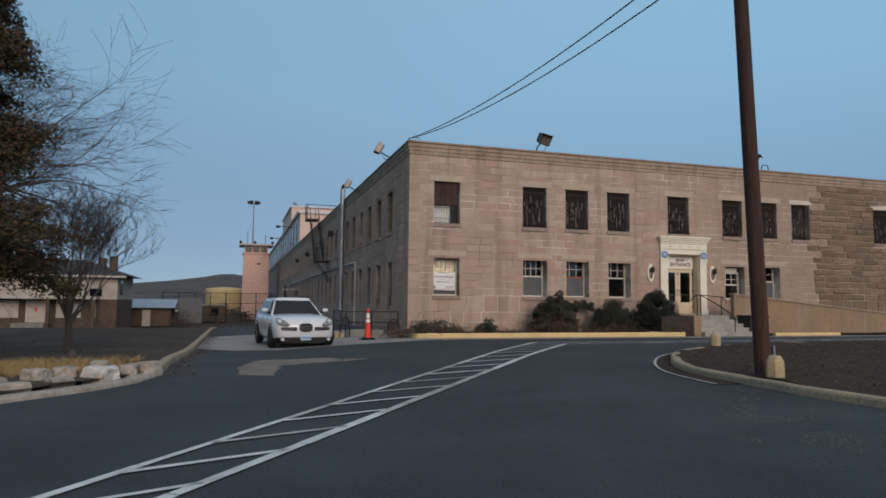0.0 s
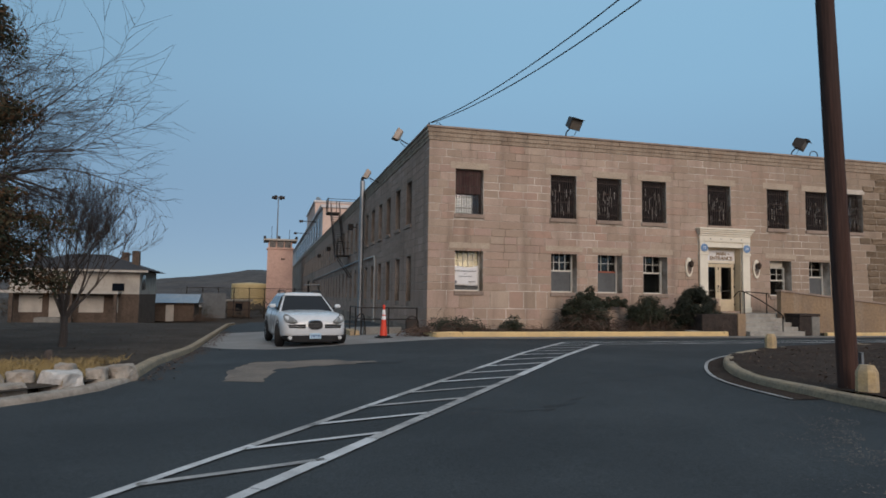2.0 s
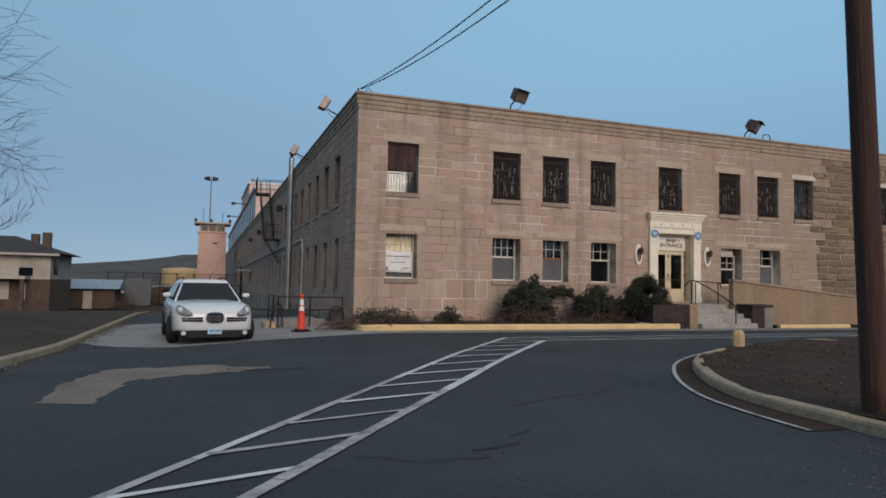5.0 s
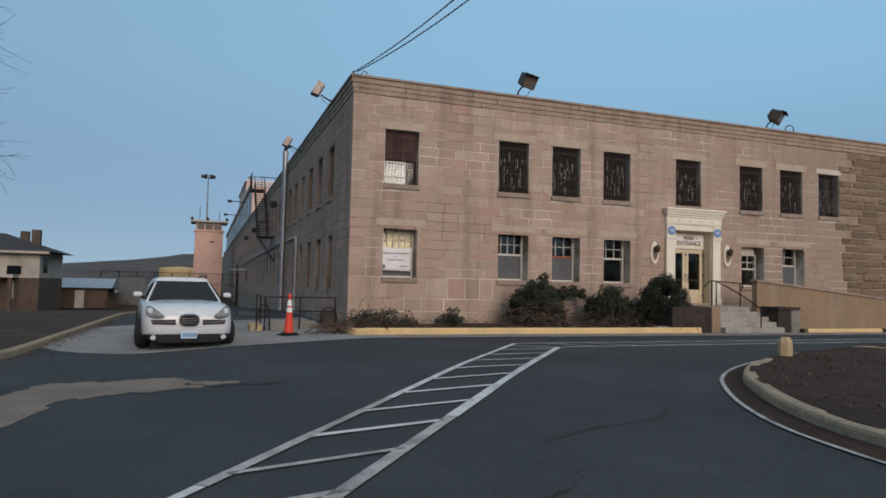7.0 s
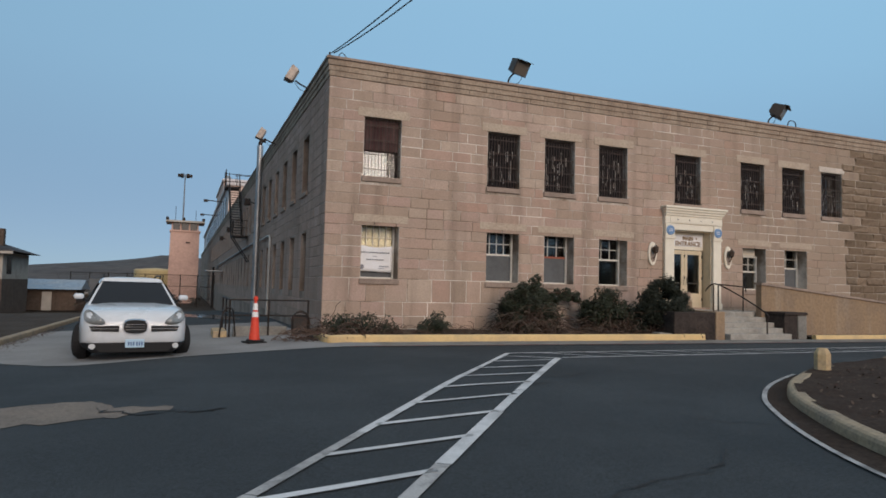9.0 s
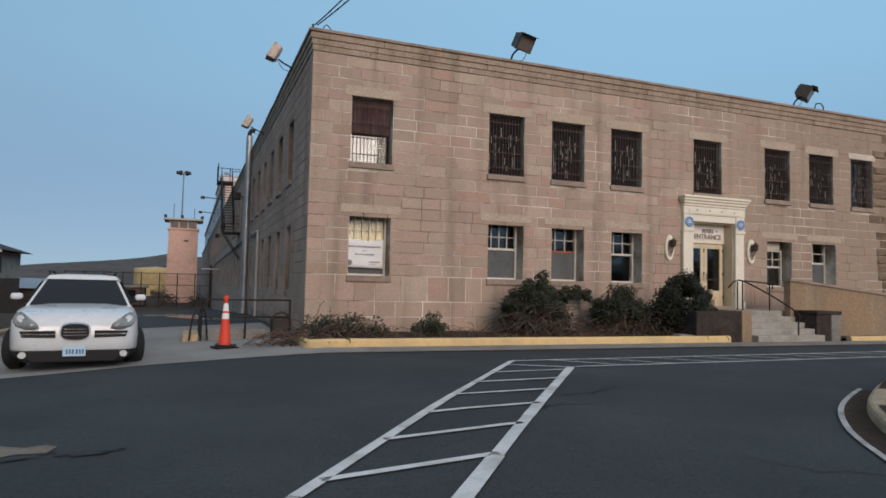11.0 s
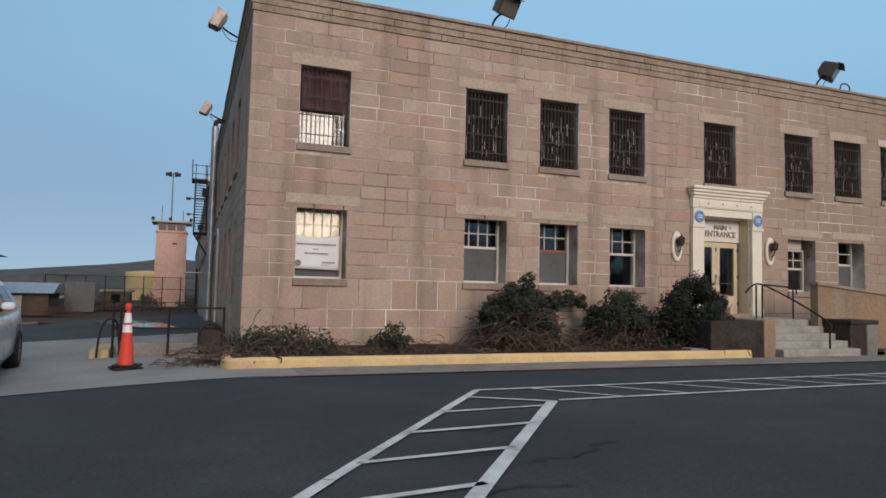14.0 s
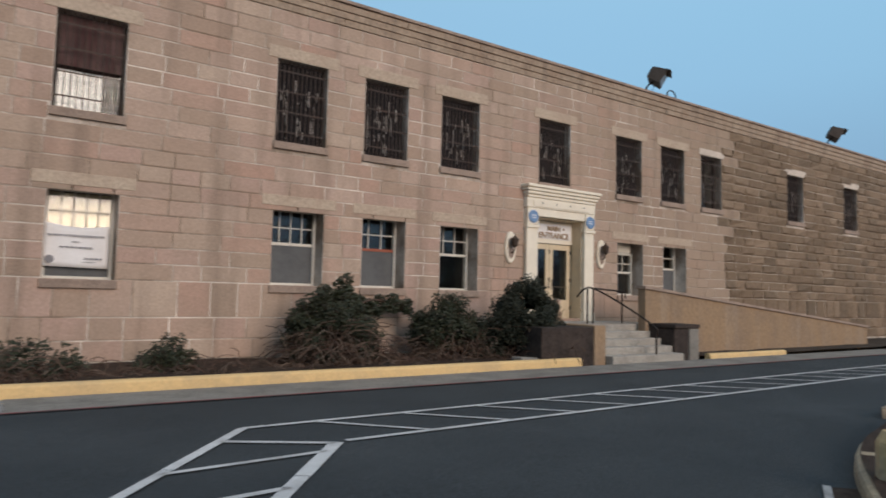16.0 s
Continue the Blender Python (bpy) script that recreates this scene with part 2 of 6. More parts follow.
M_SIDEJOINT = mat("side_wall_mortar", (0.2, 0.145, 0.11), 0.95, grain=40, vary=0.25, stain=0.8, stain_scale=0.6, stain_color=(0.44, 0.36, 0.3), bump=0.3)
M_CORNICE = mat("cornice_stone", (0.36, 0.28, 0.21), 0.9, grain=14, vary=0.25, stain=0.75, stain_scale=1.3, stain_color=(0.27, 0.19, 0.135), bump=0.4, bump_scale=40, streak=((0.13, 0.1, 0.08), 0.6))
M_SILL = mat("sill_stone", (0.33, 0.25, 0.2), 0.9, grain=20, vary=0.2, stain=0.6, stain_scale=2.0, bump=0.3)
M_LINTEL = mat("pale_lintel_stone", (0.62, 0.54, 0.46), 0.9, grain=20, vary=0.15, stain=0.4, stain_scale=2.0, bump=0.3)
M_LINTELTAN = mat("tan_lintel_stone", (0.46, 0.37, 0.285), 0.9, grain=16, vary=0.2, stain=0.6, stain_scale=1.6, stain_color=(0.36, 0.265, 0.2), bump=0.4)
M_STUCCO = mat("ochre_stucco", (0.30, 0.205, 0.125), 0.94, grain=10, vary=0.18, stain=0.8, stain_scale=1.1, stain_color=(0.22, 0.16, 0.115), bump=0.4, bump_scale=50, streak=((0.36, 0.29, 0.22), 0.5))
M_DARKSTONE = mat("soot_dark_stone", (0.055, 0.042, 0.036), 0.9, grain=16, vary=0.35, stain=0.8, stain_scale=1.8, stain_color=(0.022, 0.019, 0.018), bump=0.5, bump_scale=30, spec=0.2)
M_KERBOLD = mat("old_painted_kerb", (0.34, 0.265, 0.175), 0.9, grain=22, vary=0.3, stain=0.75, stain_scale=2.0, stain_color=(0.2, 0.17, 0.135), bump=0.3, bump_scale=40)
# near-black, so the dark inside of the windows sits in this colour
M_DARKSCREEN = mat("near_black_window_screen", (0.012, 0.011, 0.012), 0.8, grain=50, vary=0.3, stain=0.5, stain_scale=4.0, stain_color=(0.028, 0.02, 0.019), bump=0, spec=0.15)
M_STEP = mat("step_concrete", (0.36, 0.335, 0.295), 0.9, grain=22, vary=0.2, stain=0.8, stain_scale=2.4, stain_color=(0.22, 0.2, 0.175), bump=0.3)
M_CREAM = mat("cream_paint", (0.80, 0.73, 0.60), 0.6, grain=25, vary=0.05, stain=0.35, stain_scale=2.5, stain_color=(0.6, 0.53, 0.42), bump=0.08)
M_DOORCREAM = mat("door_cream_paint", (0.66, 0.54, 0.37), 0.5, grain=25, vary=0.06, stain=0.3, stain_scale=3.0, bump=0.05)
M_WHITE = mat("white_window_paint", (0.68, 0.65, 0.58), 0.6, grain=40, vary=0.08, stain=0.35, stain_scale=4.0, stain_color=(0.45, 0.4, 0.34), bump=0.08)
M_REDSASH = mat("red_brown_sash", (0.32, 0.1, 0.06), 0.7, grain=40, vary=0.15)
M_IRON = mat("rusty_black_iron", (0.022, 0.02, 0.019), 0.6, 0.5, grain=40, vary=0.4, stain=0.6, stain_scale=6.0, stain_color=(0.05, 0.024, 0.014), bump=0.2)
M_BARS = mat("rusted_window_bars", (0.06, 0.045, 0.038), 0.7, 0.2, grain=30, vary=0.4, stain=0.6, stain_scale=5.0, stain_color=(0.09, 0.05, 0.035), bump=0.2)
M_GALV = mat("galvanised_steel", (0.33, 0.34, 0.35), 0.5, 0.8, grain=18, vary=0.2, stain=0.5, stain_scale=1.5, bump=0.1)
M_PIPEPALE = mat("pale_painted_pipe", (0.5, 0.48, 0.45), 0.6, 0.2, grain=20, vary=0.1, stain=0.4)
M_BRONZE = mat("bronze_lamp_metal", (0.09, 0.065, 0.05), 0.5, 0.6, grain=20, vary=0.25, stain=0.5, stain_scale=4)
M_LAMPGREY = mat("weathered_lamp_housing", (0.3, 0.255, 0.22), 0.5, 0.5, grain=20, vary=0.2, stain=0.5, stain_scale=4)
M_LENS = mat("lamp_lens", (0.14, 0.12, 0.1), 0.2, grain=30, vary=0.1, bump=0.0)
M_WOODPOLE = mat("creosoted_pole_wood", (0.06, 0.028, 0.02), 0.85, grain=30, vary=0.35, stain=0.8, stain_scale=1.5, stain_color=(0.025, 0.014, 0.012), bump=0.6, bump_scale=40, stretch=(1.0, 1.0, 0.06))
M_BARK = mat("grey_bark", (0.075, 0.058, 0.05), 0.95, grain=30, vary=0.3, bump=0.5)
M_NEEDLE = mat("conifer_foliage", (0.05, 0.045, 0.025), 0.85, grain=3, vary=0.3, tones=[(0.022, 0.03, 0.014), (0.032, 0.036, 0.018), (0.085, 0.04, 0.018), (0.028, 0.032, 0.014), (0.10, 0.048, 0.02)], bump=0)
M_LEAF = mat("dark_ivy_leaf", (0.035, 0.045, 0.018), 0.6, grain=8, vary=0.3, tones=[(0.012, 0.02, 0.009), (0.022, 0.03, 0.012), (0.035, 0.036, 0.016), (0.014, 0.022, 0.01), (0.035, 0.025, 0.015)], bump=0)
M_LEAFDARK = mat("dark_shrub_leaf", (0.016, 0.02, 0.012), 0.7, grain=8, vary=0.3, tones=[(0.008, 0.013, 0.007), (0.016, 0.021, 0.011), (0.026, 0.027, 0.015)], bump=0)
M_TWIG = mat("dry_twig", (0.13, 0.085, 0.06), 0.9, grain=20, vary=0.3, tones=[(0.07, 0.042, 0.03), (0.11, 0.078, 0.058), (0.06, 0.03, 0.022), (0.16, 0.12, 0.09)], bump=0)
M_GRASS = mat("dry_grass", (0.36, 0.25, 0.11), 0.9, grain=5, vary=0.25, tones=[(0.36, 0.25, 0.1), (0.28, 0.2, 0.085), (0.44, 0.31, 0.14)], bump=0)
M_ROCK = mat("pale_rock", (0.36, 0.31, 0.26), 0.9, grain=10, vary=0.25, stain=0.6, stain_scale=3.0, bump=0.7, bump_scale=14)
M_QUARTZ = mat("white_rock", (0.62, 0.58, 0.54), 0.85, grain=10, vary=0.2, stain=0.6, stain_scale=4.0, bump=0.6, bump_scale=14)
M_CARPAINT = mat("white_car_paint", (0.62, 0.64, 0.66), 0.3, grain=4, vary=0.03, bump=0, coat=0.6, spec=0.4)
M_BLACKPLASTIC = mat("black_plastic", (0.012, 0.012, 0.013), 0.6, grain=80, vary=0.2, bump=0.1, spec=0.25)
M_RUBBER = mat("tyre_rubber", (0.014, 0.014, 0.015), 0.85, grain=60, vary=0.2, bump=0.3)
M_CHROME = mat("chrome", (0.6, 0.6, 0.62), 0.18, 1.0, grain=10, vary=0.03, bump=0)
M_ALLOY = mat("alloy_wheel", (0.42, 0.43, 0.45), 0.35, 0.9, grain=20, vary=0.06, bump=0)
M_TINT = mat("tinted_glass", (0.006, 0.008, 0.012), 0.05, grain=5, vary=0.05, bump=0, spec=0.2)
M_HEADLAMP = mat("headlamp_glass", (0.2, 0.205, 0.2), 0.12, 0.0, grain=30, vary=0.35, bump=0, coat=1.0)
M_LENSCLEAR = mat("fog_lamp_lens", (0.55, 0.56, 0.56), 0.15, grain=30, vary=0.2, bump=0, coat=1.0)
M_PLATE = mat("plate_blue", (0.42, 0.58, 0.7), 0.5, grain=20, vary=0.05, bump=0)
M_PLATEINK = mat("plate_ink", (0.08, 0.14, 0.28), 0.6, grain=20, vary=0.1, bump=0)
M_ORANGE = mat("orange_cone_plastic", (0.72, 0.06, 0.03), 0.6, grain=20, vary=0.1, stain=0.4, stain_scale=5.0, stain_color=(0.5, 0.08, 0.04), bump=0.05)
M_REFLECT = mat("white_reflective_band", (0.78, 0.76, 0.74), 0.45, grain=30, vary=0.05, bump=0)
M_BANNER = mat("white_banner_cloth", (0.78, 0.77, 0.77), 0.8, grain=20, vary=0.04, bump=0.1)
M_INK = mat("grey_ink", (0.22, 0.22, 0.24), 0.8, grain=30, vary=0.1, bump=0)
M_BLIND = mat("yellowed_blind", (0.70, 0.60, 0.42), 0.8, grain=25, vary=0.08, stain=0.3, stain_scale=4, bump=0.05)
# pale cloth of the corner blind, also the painted sky reflection in other panes
M_BLIND_GLARE = mat("pale_blind_and_sky_glare", (0.62, 0.62, 0.63), 0.8, grain=25, vary=0.1, bump=0.05)
M_SCREEN = mat("dusty_insect_screen", (0.11, 0.115, 0.12), 0.75, grain=60, vary=0.1, stain=0.4, stain_scale=3, bump=0)
M_CURTAIN = mat("maroon_board", (0.07, 0.03, 0.028), 0.85, grain=12, vary=0.3, stain=0.6, stain_scale=4.0, stain_color=(0.16, 0.11, 0.1), bump=0.3, stretch=(1, 1, 0.15))
# pale paint for the slivers of daylight in the barred windows
M_SLIVER = mat("pale_light_sliver", (0.46, 0.42, 0.38), 0.8, grain=40, vary=0.3, stain=0.8, stain_scale=5.0, stain_color=(0.12, 0.1, 0.09), bump=0)
# room dimness painted as a near-black colour
M_ROOM = mat("dark_room_backing", (0.045, 0.042, 0.04), 0.9, grain=6, vary=0.15, bump=0.1)
M_BLUE = mat("blue_medallion_paint", (0.17, 0.29, 0.48), 0.6, grain=30, vary=0.2, bump=0.2)
M_BRASS = mat("old_brass_letters", (0.26, 0.175, 0.1), 0.55, grain=30, vary=0.15, bump=0)
M_ROOFDARK = mat("dark_shingles", (0.035, 0.032, 0.034), 0.9, grain=15, vary=0.3, bump=0.4)
# white stucco toned down, the trees' shade put into its colour
M_HOUSEWHITE = mat("house_shaded_white_stucco", (0.42, 0.38, 0.33), 0.9, grain=6, vary=0.12, stain=0.5, stain_scale=0.6, bump=0.2)
M_HOUSESTONE = mat("house_brown_stone", (0.1, 0.072, 0.055), 0.95, grain=5, vary=0.3, stain=0.5, stain_scale=1.0, bump=0.6, bump_scale=6)
M_BOARDWHITE = mat("white_board", (0.46, 0.42, 0.37), 0.8, grain=8, vary=0.08, stain=0.4, stain_scale=1.0, bump=0.1)
M_SHEDROOF = mat("weathered_blue_roof", (0.24, 0.31, 0.38), 0.6, 0.3, grain=4, vary=0.2, stain=0.6, stain_scale=0.5, stain_color=(0.36, 0.36, 0.35), bump=0.2)
M_TOWER = mat("pink_tower_plaster", (0.58, 0.38, 0.31), 0.9, grain=3, vary=0.1, stain=0.35, stain_scale=0.4, bump=0.2)
M_WHITEWALL = mat("white_upper_wall", (0.60, 0.56, 0.55), 0.9, grain=3, vary=0.1, stain=0.4, stain_scale=0.3, bump=0.2)
M_PINKWALL = mat("pale_pink_wall", (0.64, 0.47, 0.39), 0.9, grain=3, vary=0.1, stain=0.3, stain_scale=0.3, bump=0.2)
M_TANK = mat("tan_tank_steel", (0.50, 0.38, 0.19), 0.7, grain=2, vary=0.1, stain=0.3, stain_scale=0.3, bump=0.1)
M_HILL = mat("dry_hill", (0.075, 0.062, 0.055), 1.0, grain=0.12, vary=0.4, stain=0.9, stain_scale=0.035, stain_color=(0.04, 0.037, 0.037), bump=0)
M_SCRUB = mat("sage_scrub", (0.07, 0.062, 0.05), 0.95, grain=2, vary=0.3, tones=[(0.05, 0.045, 0.038), (0.09, 0.08, 0.065), (0.07, 0.055, 0.045)], bump=0)
M_CABLE = mat("black_cable", (0.012, 0.012, 0.013), 0.7, grain=20, vary=0.1, bump=0)


def glass(name):
    m = bpy.data.materials.new(name)
    m.use_nodes = True
    b = m.node_tree.nodes["Principled BSDF"]
    b.inputs["Base Color"].default_value = (0.75, 0.8, 0.8, 1)
    b.inputs["Transmission Weight"].default_value = 1.0
    b.inputs["Roughness"].default_value = 0.03
    b.inputs["IOR"].default_value = 1.5
    return m


M_GLASS = glass("window_glass")

# ---- large structure: ground ----
ground = drape("ground", [(-1500, -1200), (1500, -1200), (1500, 1500), (-1500, 1500)], -0.06, M_DIRT)
tagged(ground, "dry brown dirt ground with sparse dead grass", "ground", kind="structure")
ROAD = [(-60, -60), (60, -60), (60, -4.1), (0.2, -4.1), (-0.1, -1.0), (-0.05, 60), (-7.6, 60), (-7.6, 10), (-7.6, -11.9), (-7.82, -13.2), (-8.35, -14.1), (-9.4, -15.3), (-11.2, -16.6), (-60, -21)]
road = drape("road", ROAD, 0.0, M_ASPHALT)
tagged(road, "worn dark grey asphalt road with cracks", "road", kind="structure")
apron = drape("driveway", [(-7.55, -2.0), (-6.9, -3.3), (-6.2, -4.3), (-5.6, -5.0), (-5.1, -5.2), (-4.2, -4.8), (-3.4, -4.4), (-1.9, -4.1), (-0.8, -4.0), (0.1, -4.06), (0.6, -4.15), (0.6, -3.1), (-0.4, -3.0), (-0.45, -0.6), (-0.3, 7), (-7.55, 6)], 0.010, M_CONCRETE)
tagged(apron, "pale worn concrete driveway beside the long building", "driveway", kind="structure")
gutter = drape("gutter", [(0.604, -4.15), (45, -4.15), (45, -2.9), (0.604, -3.02)], 0.008, M_CONC_DARK)
tagged(gutter, "grey concrete gutter strip along the kerb", "gutter", kind="structure")
red = drape("red_line", [(-0.2, -4.24), (45, -4.24), (45, -4.17), (-0.2, -4.17)], 0.018, M_REDPAINT)
tagged(red, "faded red painted line along the gutter", "road marking", kind="structure")
patch_rng = random.Random(5)
patch_line = []
patch_core = [V(p) for p in ((-6.24, -12.7), (-6.3, -11.6), (-6.12, -10.8), (-5.95, -10.05), (-5.0, -9.95), (-4.35, -9.9), (-4.1, -10.3), (-3.55, -10.58), (-4.06, -10.86), (-4.9, -11.1), (-5.42, -11.25), (-5.55, -11.9), (-5.7, -13.1))]
for p, q in zip(patch_core, patch_core[1:] + patch_core[:1]):
    for k in range(5):
        w = p.lerp(q, k / 5)
        patch_line.append((w.x + patch_rng.gauss(0, 0.035), w.y + patch_rng.gauss(0, 0.05)))
patch = drape("pavement_patch", patch_line, 0.006, M_PATCH)
tagged(patch, "worn pale patch where the asphalt has broken away", "pavement patch", kind="structure")


M_WET = mat("wet_asphalt", (0.05, 0.053, 0.058), 0.1, grain=6, vary=0.2, bump=0.05, spec=0.6)
puddle = drape("puddle", [(-1.2, 9.5), (-1.5, 12), (-2.6, 18), (-3.6, 27), (-5.6, 27), (-5.0, 20), (-3.3, 14), (-1.9, 10.2)], 0.012, M_WET)
tagged(puddle, "shallow puddle on the driveway reflecting the sky", "puddle", kind="structure")


# painted hatched walkway
def stripe(a, b, w, parent, name="stripe", material=None):
    a, b = V(a), V(b)
    n = V((-(b - a).y, (b - a).x)).normalized() * (w / 2)
    return drape(name, [tuple(a - n), tuple(b - n), tuple(b + n), tuple(a + n)], 0.014, material or M_PAINT, parent)


walkway = tagged(new("painted_walkway"), "white hatched walkway lines painted on the asphalt", "road marking", kind="structure")
d1, d2 = V((0.596, 0.803)), V((0.606, 0.795))
A0, B0 = V((2.55, -6.15)), V((3.08, -7.17))


def painted(a, d, s0, s1, w):
    """A painted line in short lengths, some worn to grey, with thin cracks between."""
    s = s0
    while s < s1:
        e = min(s + paint_rng.uniform(0.9, 2.4), s1)
        worn = 7.0 < s < 12.0 and paint_rng.random() < 0.75
        stripe(a - d * e, a - d * (s + 0.012), w * paint_rng.uniform(0.9, 1.08), walkway, "worn_stripe" if worn else "stripe", M_WORNPAINT2 if worn else M_PAINT)
        s = e


paint_rng = random.Random(12)
painted(A0, d1, 0.0, 27.0, 0.095)
painted(B0, d2, 0.0, 28.0, 0.12)
for i in range(23):
    a = A0 - d1 * (0.62 + 1.12 * i)
    b = B0 - d2 * max(0.35 + 1.105 * (i - 1), 0.04)
    stripe(a, b, 0.078 * paint_rng.uniform(0.85, 1.1), walkway, "rung", M_WORNPAINT2 if i in (9, 10, 13) else M_PAINT)
stripe(A0, (45, -5.2), 0.08, walkway)
stripe(B0 + V((0.1, 0.02)), (45, -5.85), 0.08, walkway)
for i in range(34):
    x = 3.3 + i * 1.06
    stripe((x, -6.15 + 0.0224 * (x - 2.55)), (x + 0.85, -7.15 + 0.031 * (x - 2.2)), 0.06, walkway, "rung")


# ---- kerbs, island, planting bed ----
def kerb(name, line, w, h, material, label, parent=None, base=0.1, closed=False):
    """A rounded kerb along a line on the ground; the line is its road-side foot, the kerb lies to its left."""
    pts = [V(p) for p in line]
    g = Geo()
    rings = []
    for i, p in enumerate(pts):
        d = (pts[min(i + 1, len(pts) - 1)] - pts[max(i - 1, 0)]).normalized()
        n = V((-d.y, d.x))
        z = G(p.x, p.y)
        prof = [(0, -base), (0.015, h - 0.04), (0.03, h - 0.012), (0.06, h), (w - 0.03, h), (w, h - 0.02), (w, -base)]
        rings.append([V((p.x + n.x * o, p.y + n.y * o, z + zz + 0.006 * noise.noise(V((p.x * 2, p.y * 2, zz))))) for o, zz in prof])
    g.loft(rings)
    return tagged(g.make(name, material, parent), label, "kerb", kind="structure")


def smooth_line(pts, n=6):
    pts = [V(p) for p in pts]
    out = []
    for i in range(len(pts) - 1):
        p0, p1, p2, p3 = pts[max(i - 1, 0)], pts[i], pts[i + 1], pts[min(i + 2, len(pts) - 1)]
        for k in range(n):
            t = k / n
            out.append(0.5 * ((2 * p1) + (p2 - p0) * t + (2 * p0 - 5 * p1 + 4 * p2 - p3) * t * t + (3 * p1 - p0 - 3 * p2 + p3) * t ** 3))
    return out + [pts[-1]]


def straight(a, b, step=1.0):
    a, b = V(a), V(b)
    n = max(2, int((b - a).length / step))
    return [a.lerp(b, i / n) for i in range(n + 1)]


bed_line = smooth_line([(-0.36, -0.9), (-0.46, -2.3), (-0.42, -2.8), (-0.2, -2.98), (0.3, -3.0)], 5) + straight((1.0, -3.0), (10.55, -2.98))
kerb("kerb_bed", bed_line, 0.17, 0.17, M_YELLOW, "yellow painted concrete kerb edging the planting bed")
kerb("kerb_ramp", straight((14.95, -3.0), (18.4, -3.0)), 0.17, 0.13, M_YELLOW, "yellow painted kerb at the foot of the ramp wall")
bed = drape("planting_bed", [(-0.3, -0.9), (-0.3, -2.6), (-0.1, -2.84), (10.55, -2.84), (10.55, 0.1), (-0.3, 0.1)], 0.13, M_SOIL, step=0.35, jitter=0.05)
tagged(bed, "brown soil bed with dead debris along the wall", "planting bed", kind="structure")
strip = drape("verge", [(14.95, -2.84), (45, -2.84), (45, 0.1), (14.95, 0.1)], 0.08, M_DIRT, step=1.0, jitter=0.04)
tagged(strip, "narrow dirt verge beside the ramp wall", "verge", kind="structure")

isl = smooth_line([(60, -8.6), (14, -8.9), (9.8, -9.3), (7.8, -9.6), (6.2, -10.08), (4.4, -11.1), (3.25, -12.05), (2.48, -12.98), (1.82, -13.98), (1.38, -14.9), (1.19, -15.7), (1.11, -16.5), (1.06, -17.3), (1.02, -18.3), (1.5, -20.5), (4, -24), (12, -30), (60, -40)], 6)
kerb("kerb_island", isl, 0.2, 0.12, M_KERBOLD, "weathered concrete kerb round the traffic island")
n0 = [p + V((0.14, 0)) for p in isl]
island = drape("island", [(p.x, p.y) for p in n0], 0.12, M_SOIL, step=1.2, jitter=0.05)
tagged(island, "bare brown dirt traffic island with dry leaves", "traffic island", kind="structure")
arc = isl[26:68]
outl, inn = [], []
for k, p in enumerate(arc):
    d = (arc[min(k + 1, len(arc) - 1)] - arc[max(k - 1, 0)]).normalized()
    out = V((d.y, -d.x))
    gap = lerp(0.16, 0.42, k / (len(arc) - 1))
    outl.append(p + out * (gap + 0.055))
    inn.append(p + out * gap)
edge = drape("island_line", [(p.x, p.y) for p in outl] + [(p.x, p.y) for p in inn[::-1]], 0.016, M_WORNPAINT2)
tagged(edge, "worn white line painted round the island", "road marking", kind="structure")
grit = drape("island_grit", [(p.x, p.y) for p in inn] + [(p.x + 0.05, p.y) for p in arc[::-1]], 0.009, M_SOIL)
tagged(grit, "dark grit gathered along the island kerb", "grit", kind="structure")
lot_kerb = kerb("kerb_lot", [p for p in reversed(straight((-7.6, -12.0), (-7.6, 22), 1.2))][::-1], 0.2, 0.14, M_KERBOLD, "worn old yellow concrete kerb beside the dirt lot")
kerb("kerb_corner", smooth_line([(-22, -18.6), (-14, -17.2), (-11.2, -16.4), (-9.6, -15.3), (-8.6, -14.3), (-7.95, -13.35), (-7.66, -12.5), (-7.6, -12.05)], 4), 0.26, 0.07, M_ROCK, "rough stone edging where the lot meets the road")
lot = drape("dirt_lot", [(-7.75, -12.0), (-7.75, 30), (-40, 30), (-40, -19), (-14, -17.0), (-11.3, -16.1), (-9.75, -15.0), (-8.75, -14.0), (-8.1, -13.1)], 0.1, M_DIRT, step=1.5, jitter=0.06)
tagged(lot, "bare dirt lot with flattened dead grass", "dirt lot", kind="structure")

# ---- the long stone building ----
TOP = 7.52
UP_Z, LOW_Z = (4.27, 5.97), (1.38, 2.97)
UPPER = [(1.04, 2.14), (4.9, 6.0), (6.89, 7.99), (8.91, 10.03), (12.0, 13.13), (14.96, 16.08), (16.97, 18.11), (18.98, 20.09), (24.15, 25.3), (28.4, 29.55)]
LOWER = [(1.06, 2.15), (4.93, 6.02), (6.92, 8.0), (8.95, 10.05), (15.05, 16.15), (17.07, 18.2)]
DOOR = (11.92, 13.58, 0.62, 3.36)
SIDE_UP = [(3.0 + 2.42 * i, 4.05 + 2.42 * i) for i in range(34)]
SIDE_LOW = [(2.9 + 2.45 * i, 3.85 + 2.45 * i) for i in range(34)]
SUP_Z, SLOW_Z = (4.15, 5.97), (0.95, 2.82)


